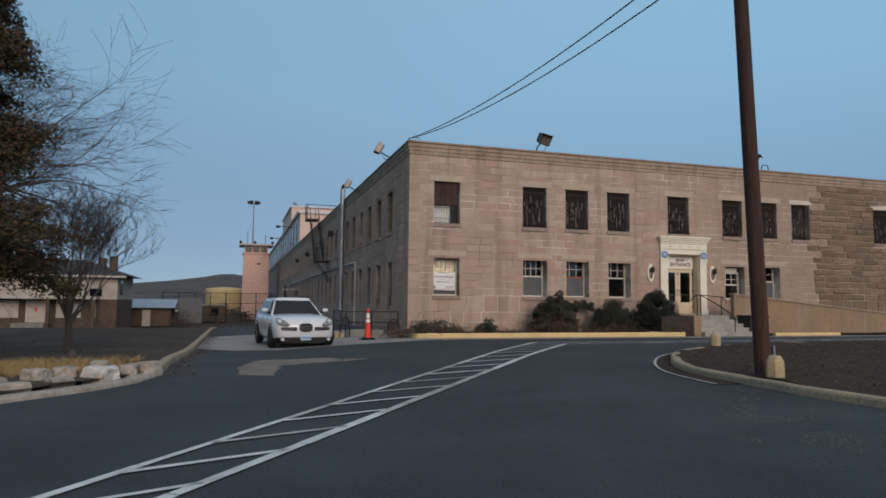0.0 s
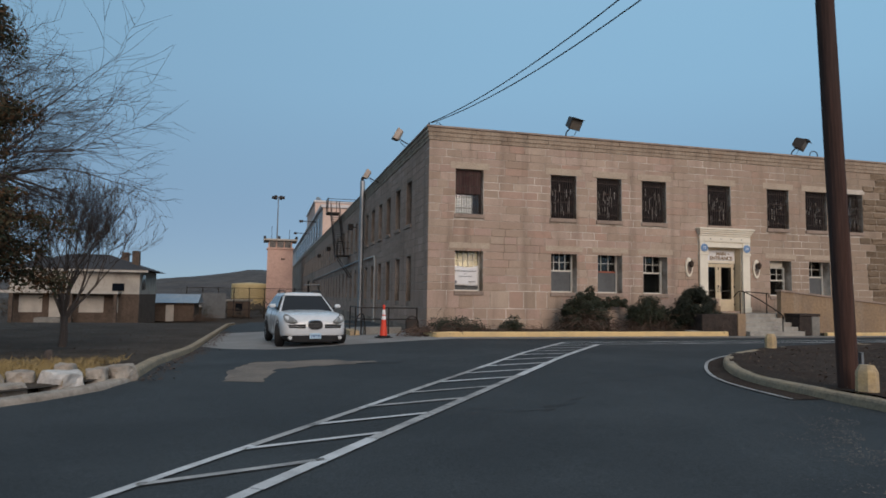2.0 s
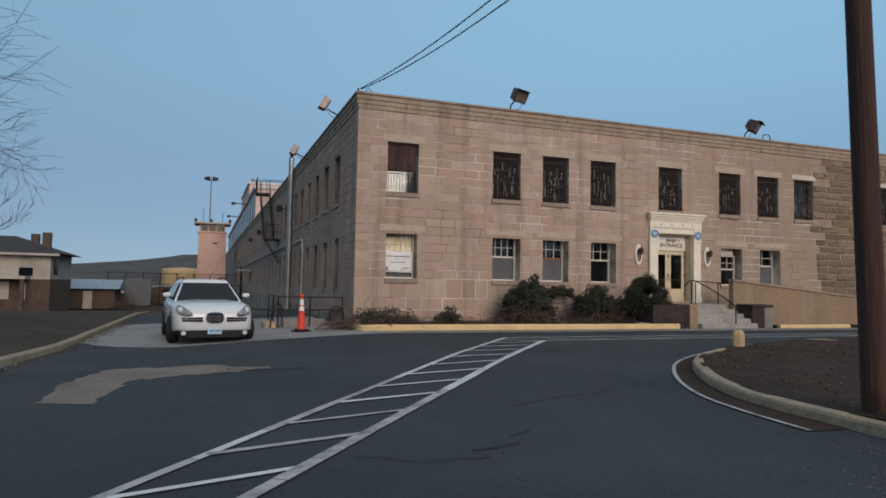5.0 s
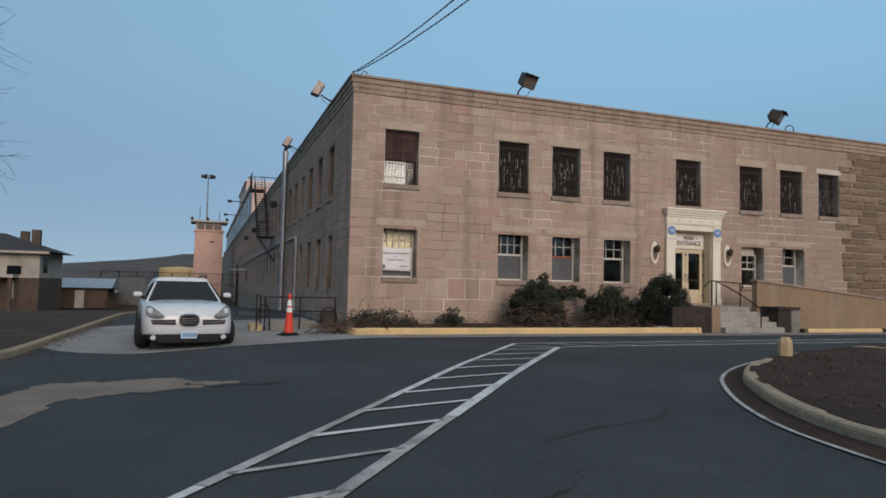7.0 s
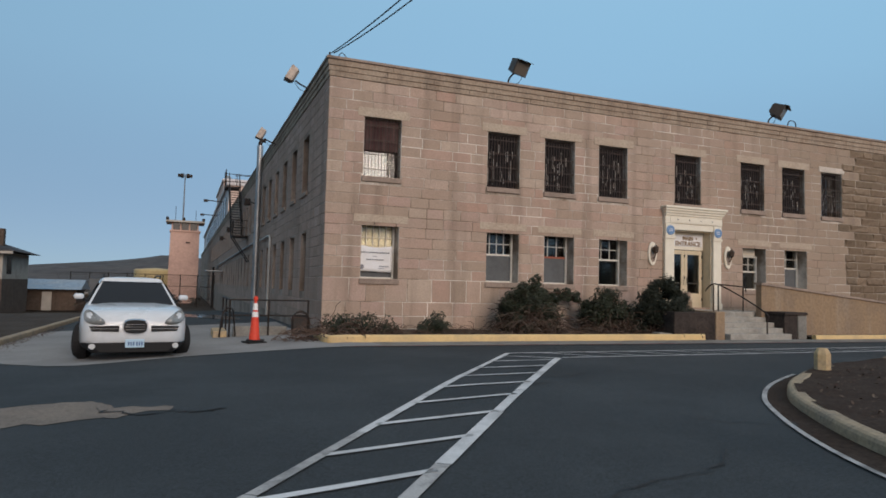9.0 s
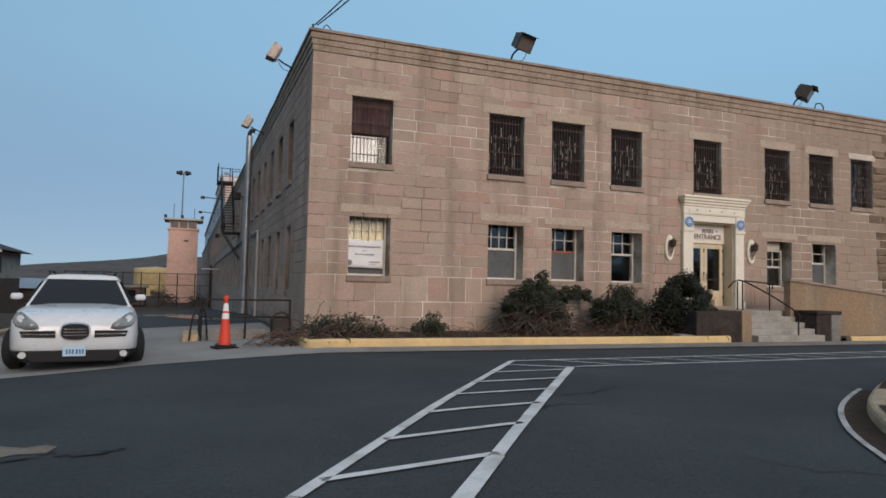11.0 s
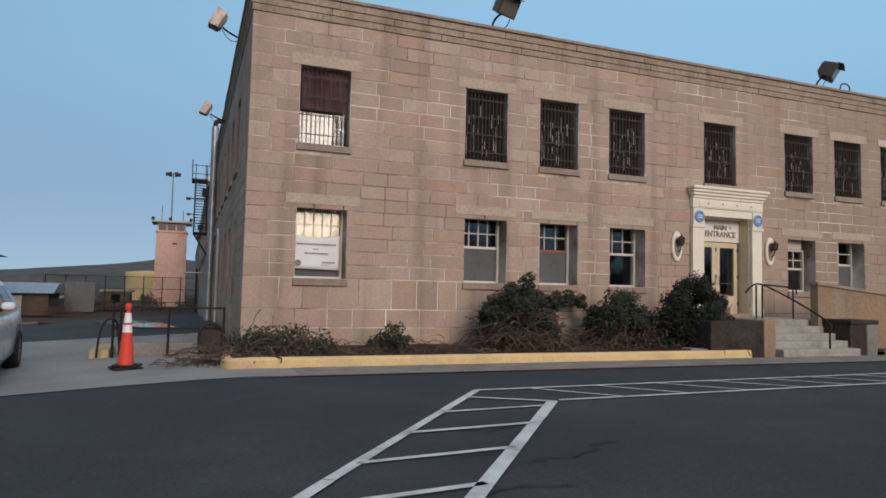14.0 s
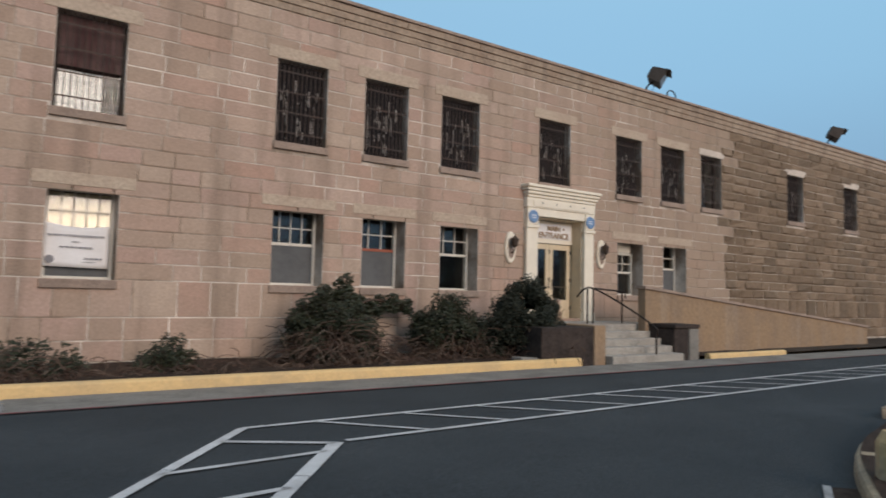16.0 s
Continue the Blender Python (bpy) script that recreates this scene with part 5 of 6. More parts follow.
def leafy(name, mats, parent, spots, size, n_each, spread, squash=0.8):
    """Many small bent leaves round the given spots, in one mesh."""
    g = Geo()
    for sx, sy, sz, sr in spots:
        for _ in range(int(n_each * sr)):
            d = V((rng.gauss(0, 1), rng.gauss(0, 1), rng.gauss(0, 1) * squash))
            d = d.normalized() * (rng.random() ** 0.45) * sr * spread
            p = V((sx, sy, sz)) + d
            u = V((rng.gauss(0, 1), rng.gauss(0, 1), rng.gauss(0, 0.6))).normalized()
            v = u.orthogonal().normalized()
            s = size * rng.uniform(0.6, 1.4)
            k = u.cross(v) * s * 0.25
            g.add([p - u * s, p + v * s * 0.5 + k, p + u * s, p - v * s * 0.5 + k], [(0, 1, 2), (0, 2, 3)])
    ob = g.make(name, mats, parent)
    return ob


def twigs(parent, cx, cy, cz, rx, ry, h, n, r=0.006, name="vine", material=None, flat=False):
    g = Geo()
    for _ in range(n):
        a = rng.uniform(0, 2 * math.pi)
        q = rng.random() ** 0.5
        x, y = cx + rx * q * math.cos(a), cy + ry * q * math.sin(a)
        pts = [V((x, y, cz))]
        d = V((rng.gauss(0, 0.5), rng.gauss(0, 0.5), rng.uniform(0.1, 0.3) if flat else 1.0)).normalized()
        L = h * rng.uniform(0.35, 0.8) * (1 - 0.3 * q)
        for k in range(5):
            d = (d + V((rng.gauss(0, 0.35), rng.gauss(0, 0.35), -0.5 if k > 1 else 0.0))).normalized()
            pts.append(pts[-1] + d * L / 3)
            if pts[-1].z < cz:
                pts[-1].z = cz + 0.01
        g.tube(pts, 1.3 * r * rng.uniform(0.6, 1.3), 3, cap=False)
    return g.make(name, material or M_TWIG, parent)


def shrub(label, cx, cy, rx, ry, h, leaves, dark=False, base=0.0, stems=120, blobs=26):
    s = thing("shrub", label, "shrub", (0, 0, 0), group="shrubs along the wall")
    spots = []
    for _ in range(blobs):
        a, q = rng.uniform(0, 2 * math.pi), rng.random() ** 0.5
        top = h * (1 - 0.55 * q * q)
        spots.append((cx + rx * 0.85 * q * math.cos(a), cy + ry * 0.85 * q * math.sin(a), base + top * (1 - 0.75 * rng.random() ** 1.6) - 0.08, rng.uniform(0.14, 0.3)))
    leafy("foliage", M_LEAFDARK if dark else M_LEAF, s, spots, 0.038, leaves, 1.0)
    twigs(s, cx, cy - ry * 0.25, base, rx * 0.85, ry * 0.9, h * 0.9, stems, material=M_TWIG)
    return s


bz = G(5, -1.5) + 0.1
shrub("tangled shrub of dark green leaves and bare vine stems", 5.75, -1.15, 0.95, 0.75, 1.45, 900, base=bz, stems=420, blobs=80)
shrub("tangled dark green shrub with dry vine stems", 8.35, -1.15, 0.95, 0.7, 1.3, 950, base=bz, stems=240, blobs=64)
shrub("dense rounded dark evergreen shrub by the steps", 10.05, -1.75, 1.05, 0.75, 1.68, 1500, dark=True, base=bz, stems=60, blobs=84)
bridge = thing("shrub", "dark ivy hanging across the wall between two shrubs", "shrub", (0, 0, 0), group="shrubs along the wall")
leafy("foliage", M_LEAF, bridge, [(lerp(6.4, 7.9, k / 13), -0.4 + rng.uniform(-0.15, 0.1), bz + rng.uniform(0.92, 1.25), rng.uniform(0.1, 0.2)) for k in range(14)], 0.05, 900, 1.0)
Geo().tube(smooth_line([(6.2, -0.9, bz + 0.6), (6.7, -0.5, bz + 1.1), (7.3, -0.4, bz + 1.15), (8.0, -0.6, bz + 0.8)], 4), 0.02, 5).make("vine", M_TWIG, bridge)
shrub("low dark shrub filling the bed by the wall", 9.25, -1.3, 0.6, 0.5, 0.75, 800, dark=True, base=bz, stems=80, blobs=26)
sprig = thing("shrub", "upright sprig of green leaves above the shrub", "shrub", (0, 0, 0), group="shrubs along the wall")
leafy("foliage", M_LEAF, sprig, [(5.95 + 0.1 * (k % 3), -1.0, bz + 1.3 + 0.06 * k, 0.11) for k in range(6)], 0.06, 300, 1.0)
twigs(sprig, 6.0, -1.2, bz, 0.2, 0.2, 1.6, 14)
shrub("low heap of green leaves and cut brown branches", 0.7, -1.5, 1.2, 0.8, 0.5, 420, base=bz, stems=260, blobs=30)
shrub("small low clump of dark green leaves", 2.75, -1.4, 0.5, 0.45, 0.5, 800, base=bz, stems=60, blobs=14)
debris = thing("dead_branches", "dry brown cut branches and vines lying on the bed", "dead branches", (0, 0, 0), kind="stuff")
twigs(debris, 0.1, -1.7, bz + 0.02, 0.9, 0.9, 1.1, 160, 0.008, "branches", flat=True)
for k in range(14):
    twigs(debris, 0.6 + k * 0.68, -1.9 + rng.uniform(-0.4, 0.5), bz + 0.02, 0.5, 0.5, 0.6, 34, 0.005, "branches", flat=True)
twigs(debris, -0.75, -1.9, G(-0.7, -1.9) + 0.02, 0.5, 0.4, 0.7, 60, 0.006, "branches", flat=True)
slab = thing("stone_slab", "flat grey stone slab lying in the bed", "stone slab", (9.55, -2.55, bz))
Geo().chamfer(-0.45, 0.45, -0.15, 0.15, 0.0, 0.1, 0.03, pose(0, 0, 0, 0, 3, 4)).make("slab", M_CONC_DARK, slab)


def grow(g, p, d, length, r, depth, spread, up, seg=3, kids=3):
    """One limb and the limbs that leave it."""
    pts, rs = [p], [r]
    for k in range(seg):
        d = (d + V((rng.gauss(0, 0.12), rng.gauss(0, 0.12), rng.gauss(0, 0.08) + up))).normalized()
        pts.append(pts[-1] + d * length / seg)
        rs.append(r * (1 - 0.45 * (k + 1) / seg))
    g.tube(pts, rs, 6 if r > 0.04 else (4 if r > 0.012 else 3), cap=False)
    if depth == 0:
        return
    for i in range(kids):
        t = rng.uniform(0.35, 1.0) if i else 1.0
        k = min(int(t * seg), seg - 1)
        q = pts[k].lerp(pts[k + 1], t * seg - k)
        side_d = V((rng.gauss(0, 1), rng.gauss(0, 1), rng.gauss(0, 0.5)))
        nd = (d + side_d.normalized() * spread * rng.uniform(0.6, 1.2)).normalized()
        grow(g, q, nd, length * rng.uniform(0.6, 0.85), max(rs[k] * rng.uniform(0.5, 0.7), 0.006), depth - 1, spread, up, seg, kids)


def bare_tree(label, x, y, h, stems, depth, spread, up, r, kids=3, first=0.4, fork=0.5):
    t = thing("tree", label, "tree", (0, 0, 0), group="bare trees")
    z = G(x, y)
    g = Geo()
    g.tube([(x, y, z - 0.1), (x + 0.03, y, z + h * 0.1), (x, y, z + h * 0.2)], [r * 1.25, r, r * 0.92], 9, cap=False)
    g.make("trunk", M_BARK, t)
    g = Geo()
    for i in range(stems):
        a = 2 * math.pi * i / stems + rng.uniform(-0.4, 0.4)
        d = V((math.cos(a) * spread, math.sin(a) * spread, 1)).normalized()
        grow(g, V((x, y, z + h * lerp(0.16, 0.22, rng.random()))), d, h * first * rng.uniform(0.8, 1.1), r * 0.55, depth, fork, up, 4, kids)
    g.make("crown", M_BARK, t)
    return t


bare_tree("slender bare tree with many upright grey branches", -11.2, -2.6, 4.9, 9, 5, 0.5, 0.08, 0.1, kids=3, first=0.30)
bare_tree("large bare tree with wide spreading fine branches", -17.4, 0.0, 14.0, 11, 5, 1.1, -0.01, 0.34, kids=4, first=0.25, fork=0.85)

con = thing("tree", "dense conifer with dark green and rust-brown foliage", "tree", (0, 0, 0))
cx, cy = -11.8, -9.2
cz0 = G(cx, cy)
Geo().tube([(cx, cy, cz0 - 0.1), (cx, cy, cz0 + 4), (cx, cy, cz0 + 8.6)], [0.26, 0.17, 0.03], 10).make("trunk", M_BARK, con)
gb2 = Geo()
spots = []
for k in range(120):
    t = rng.random()
    z = cz0 + lerp(2.0, 8.8, t)
    rad = lerp(2.5, 0.3, t) * rng.uniform(0.45, 1.05)
    a = rng.uniform(0, 2 * math.pi)
    tip = V((cx + rad * math.cos(a), cy + rad * math.sin(a), z - 0.25 * rad))
    gb2.tube([(cx, cy, z + 0.1), tip], [0.035, 0.01], 4, cap=False)
    for q in (0.45, 0.75, 1.0):
        c = V((cx, cy, z)).lerp(tip, q)
        spots.append((c.x, c.y, c.z, rng.uniform(0.25, 0.5)))
gb2.make("limbs", M_BARK, con)
leafy("crown", M_NEEDLE, con, spots, 0.045, 620, 1.0, 0.6)

# dry grass and rocks by the road edge
gg = Geo()
for _ in range(26000):
    x = -8.2 - 9.5 * rng.random()
    y = -11.3 - 0.28 * (x + 8.2) * -1 * 0.3 + rng.gauss(0, 0.75)
    if noise.noise(V((x * 0.8, y * 0.8, 9))) < -0.22 + 0.35 * rng.random() - 0.2:
        continue
    z = G(x, y) + 0.09
    h = rng.uniform(0.04, 0.15)
    a = rng.uniform(0, math.pi)
    dx, dy = math.cos(a) * 0.007, math.sin(a) * 0.007
    lx, ly = rng.gauss(0, 0.13), rng.gauss(0, 0.13)
    gg.add([(x - dx, y - dy, z), (x + dx, y + dy, z), (x + lx, y + ly, z + h)], [(0, 1, 2)])
grass = gg.make("dry_grass", M_GRASS)
tagged(grass, "clumps of dry yellow grass on the dirt lot", "grass", kind="stuff")


def rock(x, y, sx, sy, sz, material, label, seed):
    bm = bmesh.new()
    bmesh.ops.create_icosphere(bm, subdivisions=3, radius=1.0)
    for p in bm.verts:
        n = p.co.normalized()
        k = 1 + 0.22 * noise.noise(n * 1.4 + V((seed, 0, 0))) + 0.1 * noise.noise(n * 3.5 + V((0, seed, 0)))
        q = V((max(-0.75, min(0.75, n.x)), max(-0.75, min(0.75, n.y)), max(-0.7, min(0.62, n.z)))) * k
        p.co = V((q.x * sx, q.y * sy, q.z * sz))
    me = bpy.data.meshes.new("rock")
    bm.to_mesh(me)
    bm.free()
    me.materials.append(material)
    ob = new("rock", me)
    ob.matrix_world = pose(x, y, G(x, y) + sz * 0.5, 0, 0, seed * 47)
    return tagged(ob, label, "rock", group="rocks along the road edge")


for i, (x, y, sx, sy, sz, mt) in enumerate(((-7.8, -12.25, 0.36, 0.3, 0.3, M_ROCK), (-8.05, -12.6, 0.3, 0.22, 0.3, M_ROCK), (-8.4, -13.1, 0.5, 0.3, 0.32, M_QUARTZ), (-8.55, -12.3, 0.26, 0.25, 0.34, M_ROCK), (-8.85, -13.65, 0.34, 0.24, 0.2, M_ROCK), (-8.95, -12.9, 0.28, 0.28, 0.3, M_ROCK), (-9.25, -13.3, 0.3, 0.28, 0.32, M_ROCK), (-9.3, -14.2, 0.36, 0.22, 0.2, M_ROCK), (-9.75, -13.9, 0.5, 0.3, 0.24, M_ROCK), (-9.95, -14.8, 0.4, 0.26, 0.18, M_ROCK), (-10.6, -14.6, 0.6, 0.3, 0.24, M_ROCK), (-11.5, -15.4, 0.6, 0.32, 0.2, M_ROCK))):
    rock(x, y, sx * 0.72, sy * 0.8, sz * 0.75, mt, "white quartz boulder at the road edge" if mt is M_QUARTZ else "pale brown boulder at the road edge", i + 1)
st2 = thing("tree_stump", "small dark stump on the dirt lot", "stump", (-9.6, -9.4, G(-9.6, -9.4) + 0.08))
Geo().lathe([(0.1, -0.05), (0.09, 0.1), (0.06, 0.2), (0.03, 0.22)], 9).make("stump", M_BARK, st2)

# ---- far buildings ----
hz0 = -1.85
house = thing("house", "two-storey house, white stucco over brown stone, windows boarded", "house", (0, 0, 0))
HX0, HX1, HY0, HY1 = -29.5, -18.0, 48.0, 58.0
Geo().box(HX0, HX1, HY0, HY1, hz0 - 0.4, 0.95).make("lower_wall", M_HOUSESTONE, house)
Geo().box(HX0 + 0.02, HX1 - 0.02, HY0 + 0.02, HY1, 0.952, 3.3).make("upper_wall", M_HOUSEWHITE, house)
Geo().add([(HX0 - 0.9, HY0 - 0.9, 3.35), (HX1 + 0.9, HY0 - 0.9, 3.35), (HX1 + 0.9, HY1 + 0.9, 3.35), (HX0 - 0.9, HY1 + 0.9, 3.35), (HX0 + 4, 53, 5.1), (HX1 - 4, 53, 5.1)], [(0, 1, 5, 4), (1, 2, 5), (2, 3, 4, 5), (3, 0, 4), (3, 2, 1, 0)]).make("roof", M_ROOFDARK, house)
Geo().box(HX0 - 0.85, HX1 + 0.85, HY0 - 0.85, HY0 - 0.75, 3.12, 3.345).make("fascia", M_BOARDWHITE, house)
Geo().box(HX0 - 0.4, HX1 - 1.6, HY0 - 1.8, HY0 - 0.002, 0.95, 1.2).make("porch_roof", M_BOARDWHITE, house)
for a, b, c, d, nm in ((-28.6, -26.6, -0.9, 0.75, "boarded_window"), (-26.0, -24.2, -1.6, 0.8, "boarded_door"), (-23.4, -21.2, -0.9, 0.75, "boarded_window"), (-20.3, -19.9, -0.9, 0.7, "boarded_window")):
    Geo().chamfer(a, b, HY0 - 0.08, HY0 - 0.003, c, d, 0.02).make(nm, M_BOARDWHITE, house)
Geo().box(-25.2, -25.0, HY0 - 0.09, HY0 - 0.082, -0.3, 0.1).make("notice", M_ORANGE, house)
for xx in (-28.9, -23.9, -20.0):
    Geo().box(xx, xx + 0.3, HY0 - 1.7, HY0 - 1.4, hz0 - 0.3, 0.95).make("porch_post", M_HOUSESTONE, house)
Geo().box(-26.6, -23.9, HY0 - 2.2, HY0 - 0.01, hz0 - 0.3, hz0 + 0.5).make("porch_step", M_CONC_DARK, house)
for xx, yy in ((-19.2, 50), (-20.8, 53), (-29, 53)):
    Geo().chamfer(xx, xx + 0.7, yy, yy + 0.7, 3.4, 5.4, 0.03).make("chimney", M_HOUSESTONE, house)
Geo().box(-18.06, -17.97, 49.5, 51, 1.4, 2.9).make("window", M_TINT, house)
Geo().chamfer(-20.5, -19.4, HY0 - 0.1, HY0 - 0.003, 1.25, 2.0, 0.02).make("window", M_TINT, house)
shed = thing("shed", "low tan shed with a weathered blue metal roof", "shed", (0, 0, 0))
sz0 = -2.3
Geo().box(-20.2, -14.2, 62, 68, sz0, 0.0).make("wall", M_HOUSESTONE, shed)
Geo().add([(-20.6, 61.3, -0.05), (-13.7, 61.3, -0.05), (-13.7, 65, 1.0), (-20.6, 65, 1.0), (-13.7, 68.7, -0.05), (-20.6, 68.7, -0.05)], [(0, 1, 2, 3), (3, 2, 4, 5), (0, 3, 5), (1, 4, 2), (0, 5, 4, 1)]).make("roof", M_SHEDROOF, shed)
Geo().box(-17.4, -16.5, 61.92, 61.99, sz0, -0.3).make("door", M_BOARDWHITE, shed)
Geo().box(-20.1, -19.7, 61.92, 61.99, -1.6, -0.5).make("window", M_TINT, shed)

tower = thing("guard_tower", "tall pink plaster guard tower with a glazed lookout", "guard tower", (0, 0, 0))
Geo().loft([[V((-3.75 + sx * w, 91 + sy * w, z)) for sx, sy in ((-1, -1), (1, -1), (1, 1), (-1, 1))] for w, z in ((2.15, -2.2), (2.05, 8.4), (2.05, 8.9))]).make("shaft", M_TOWER, tower)
Geo().chamfer(-5.95, -1.55, 88.8, 93.2, 8.6, 8.85, 0.04).make("ledge", M_TOWER, tower)
for xx in (-5.6, -4.4, -3.15, -1.95):
    Geo().box(xx - 0.1, xx + 0.1, 89.0, 89.2, 8.85, 10.0).make("mullion", M_TOWER, tower)
Geo().box(-5.6, -1.9, 89.25, 92.8, 8.85, 10.0).make("lookout_glass", M_TINT, tower)
Geo().chamfer(-6.5, -1.0, 88.2, 93.8, 10.0, 10.3, 0.05).make("roof", M_BOARDWHITE, tower)
Geo().tube([(-5.2, 90, 10.3), (-5.2, 90, 12.6)], 0.04, 5).make("antenna", M_IRON, tower)
Geo().tube([(-2.3, 90, 10.3), (-2.3, 90, 12.0)], 0.04, 5).make("antenna", M_IRON, tower)
for xx in (-6.3, -1.2, -4.0):
    Geo().chamfer(xx - 0.2, xx + 0.2, 88.2, 88.6, 10.3, 10.75, 0.05).make("floodlight", M_IRON, tower)
Geo().box(-3.6, -3.0, 88.85, 88.93, 6.9, 7.1).make("vent", M_IRON, tower)
mast = thing("light_mast", "tall thin steel mast with a ring of floodlights", "light mast", (-4.2, 100, -2))
Geo().tube([(0, 0, 0), (0, 0, 21.0)], [0.22, 0.09], 8).make("mast", M_GALV, mast)
for k in range(6):
    a = math.pi * k / 3
    Geo().chamfer(0.9 * math.cos(a) - 0.25, 0.9 * math.cos(a) + 0.25, 0.9 * math.sin(a) - 0.25, 0.9 * math.sin(a) + 0.25, 20.6, 21.1, 0.05).make("floodlight", M_IRON, mast)
Geo().tube([(0.9 * math.cos(a), 0.9 * math.sin(a), 20.9) for a in [2 * math.pi * i / 16 for i in range(17)]], 0.05, 5).make("ring", M_GALV, mast)

ub = thing("upper_block", "white and pale pink upper cell block behind the wing", "building", (0, 0, 0))
Geo().box(0.5, 15, 56, 150, 7.2, 11.6).make("white_wall", M_WHITEWALL, ub)
Geo().box(0.52, 15, 55.9, 55.998, 7.2, 11.6).make("pink_end_wall", M_PINKWALL, ub)
Geo().chamfer(0.25, 15.3, 55.7, 150, 11.602, 12.0, 0.05).make("parapet", M_WHITEWALL, ub)
Geo().box(0.9, 14, 76, 96, 12.0, 15.0).make("stair_tower", M_PINKWALL, ub)
Geo().chamfer(0.7, 14.2, 75.8, 96.2, 15.0, 15.3, 0.05).make("stair_tower_cap", M_WHITEWALL, ub)
for k in range(14):
    yy = 60 + k * 5.2
    Geo().box(0.42, 0.498, yy, yy + 1.5, 8.5, 10.8).make("window", M_TINT, ub)
Geo().tube([(1.2, 57, 12.0), (1.2, 57, 12.9), (9, 57, 12.9), (9, 57, 12.0)], 0.04, 5).make("roof_rail", M_IRON, ub)
Geo().lathe([(0.0, 0), (0.45, 0.15), (0.5, 0.2)], 14, pose(1.6, 80, 15.9, 60, 0, 30)).make("dish", M_GALV, ub)
Geo().tube([(1.6, 80, 15.3), (1.6, 80, 16.0)], 0.05, 5).make("dish_post", M_IRON, ub)
for yy in (66, 84):
    Geo().tube([(0.5, yy, 10.9), (-1.4, yy, 11.0)], 0.06, 5).make("light_arm", M_IRON, ub)
    Geo().chamfer(-1.8, -1.3, yy - 0.2, yy + 0.2, 10.8, 11.1, 0.04).make("light_head", M_IRON, ub)

tank = thing("storage_tank", "large tan cylindrical storage tank in the distance", "storage tank", (-9.5, 140, -3))
Geo().lathe([(4.4, 0), (4.4, 6.2), (4.2, 6.5), (0.0, 6.9)], 36).make("shell", M_TANK, tank)

fence = thing("fence", "tall dark chain-link fence with a sheeted gate", "fence", (0, 0, 0))
fz = -2.2
for k in range(9):
    xx = -16 + 2.0 * k
    Geo().tube([(xx, 70, fz), (xx, 70, fz + 4.2)], 0.06, 6).make("post", M_IRON, fence)
for zz in (1.2, 2.7, 4.1):
    Geo().tube([(-16, 70, fz + zz), (0, 70, fz + zz)], 0.035, 5).make("rail", M_IRON, fence)
gm = Geo()
for k in range(66):
    xx = -16 + 0.24 * k
    gm.tube([(xx, 70.02, fz), (xx + 1.5, 70.02, fz + 4.1)], 0.012, 3, cap=False)
    gm.tube([(xx, 70.03, fz), (xx - 1.5, 70.03, fz + 4.1)], 0.012, 3, cap=False)
gm.make("mesh", M_IRON, fence)
Geo().box(-14.0, -11.0, 69.8, 69.9, fz, fz + 3.4).make("sheeted_gate", M_SCREEN, fence)
Geo().tube([(-0.3, 67, fz), (-0.3, 67, fz + 5.2)], 0.12, 7).make("gate_post", M_IRON, fence)
gh = thing("guard_hut", "small stone hut with a dark arched window", "hut", (-9.6, 78, -2.3))
Geo().chamfer(-1.6, 1.6, 0, 3, 0, 2.3, 0.05).make("wall", M_HOUSESTONE, gh)
Geo().chamfer(-1.9, 1.9, -0.3, 3.3, 2.3, 2.6, 0.05).make("roof", M_CONC_DARK, gh)
Geo().box(-0.5, 0.5, -0.06, -0.004, 0.9, 2.0).make("window", M_TINT, gh)
annex = thing("outbuilding", "low pale outbuilding beside the fence", "outbuilding", (-13.2, 74, -2.3))
Geo().chamfer(-1.8, 1.2, 0, 4, 0, 1.5, 0.05).make("wall", M_HOUSESTONE, annex)
Geo().chamfer(-2.0, 1.5, -0.3, 4.3, 1.5, 1.75, 0.05).make("roof", M_BOARDWHITE, annex)

scr_spots = [(rng.uniform(-60, 0), rng.uniform(72, 160), -2.0 + rng.uniform(0, 0.8), rng.uniform(0.6, 1.6)) for _ in range(150)]
scrub = leafy("scrub", M_SCRUB, None, scr_spots, 0.22, 60, 1.0, 0.55)
tagged(scrub, "dry grey sagebrush beyond the fence", "scrub", kind="stuff")
shrub("bare reddish hedge beside the shed", -12.9, 60.5, 1.8, 0.7, 1.9, 150, base=-2.2, stems=200, blobs=20)

# never in view: trees added behind the walker to darken the glass reflections
woods_spots = [(rng.uniform(-80, 90), rng.uniform(-78, -64), rng.uniform(0.5, 8.5) * rng.uniform(0.5, 1.0), rng.uniform(1.5, 3.2)) for _ in range(220)]
woods = leafy("far_woods", M_SCRUB, None, woods_spots, 0.4, 70, 1.0, 0.8)
tagged(woods, "dark row of unseen trees behind the walker, added for reflections", "woods", kind="stuff")

hg = Geo()
HN, HM = 160, 14
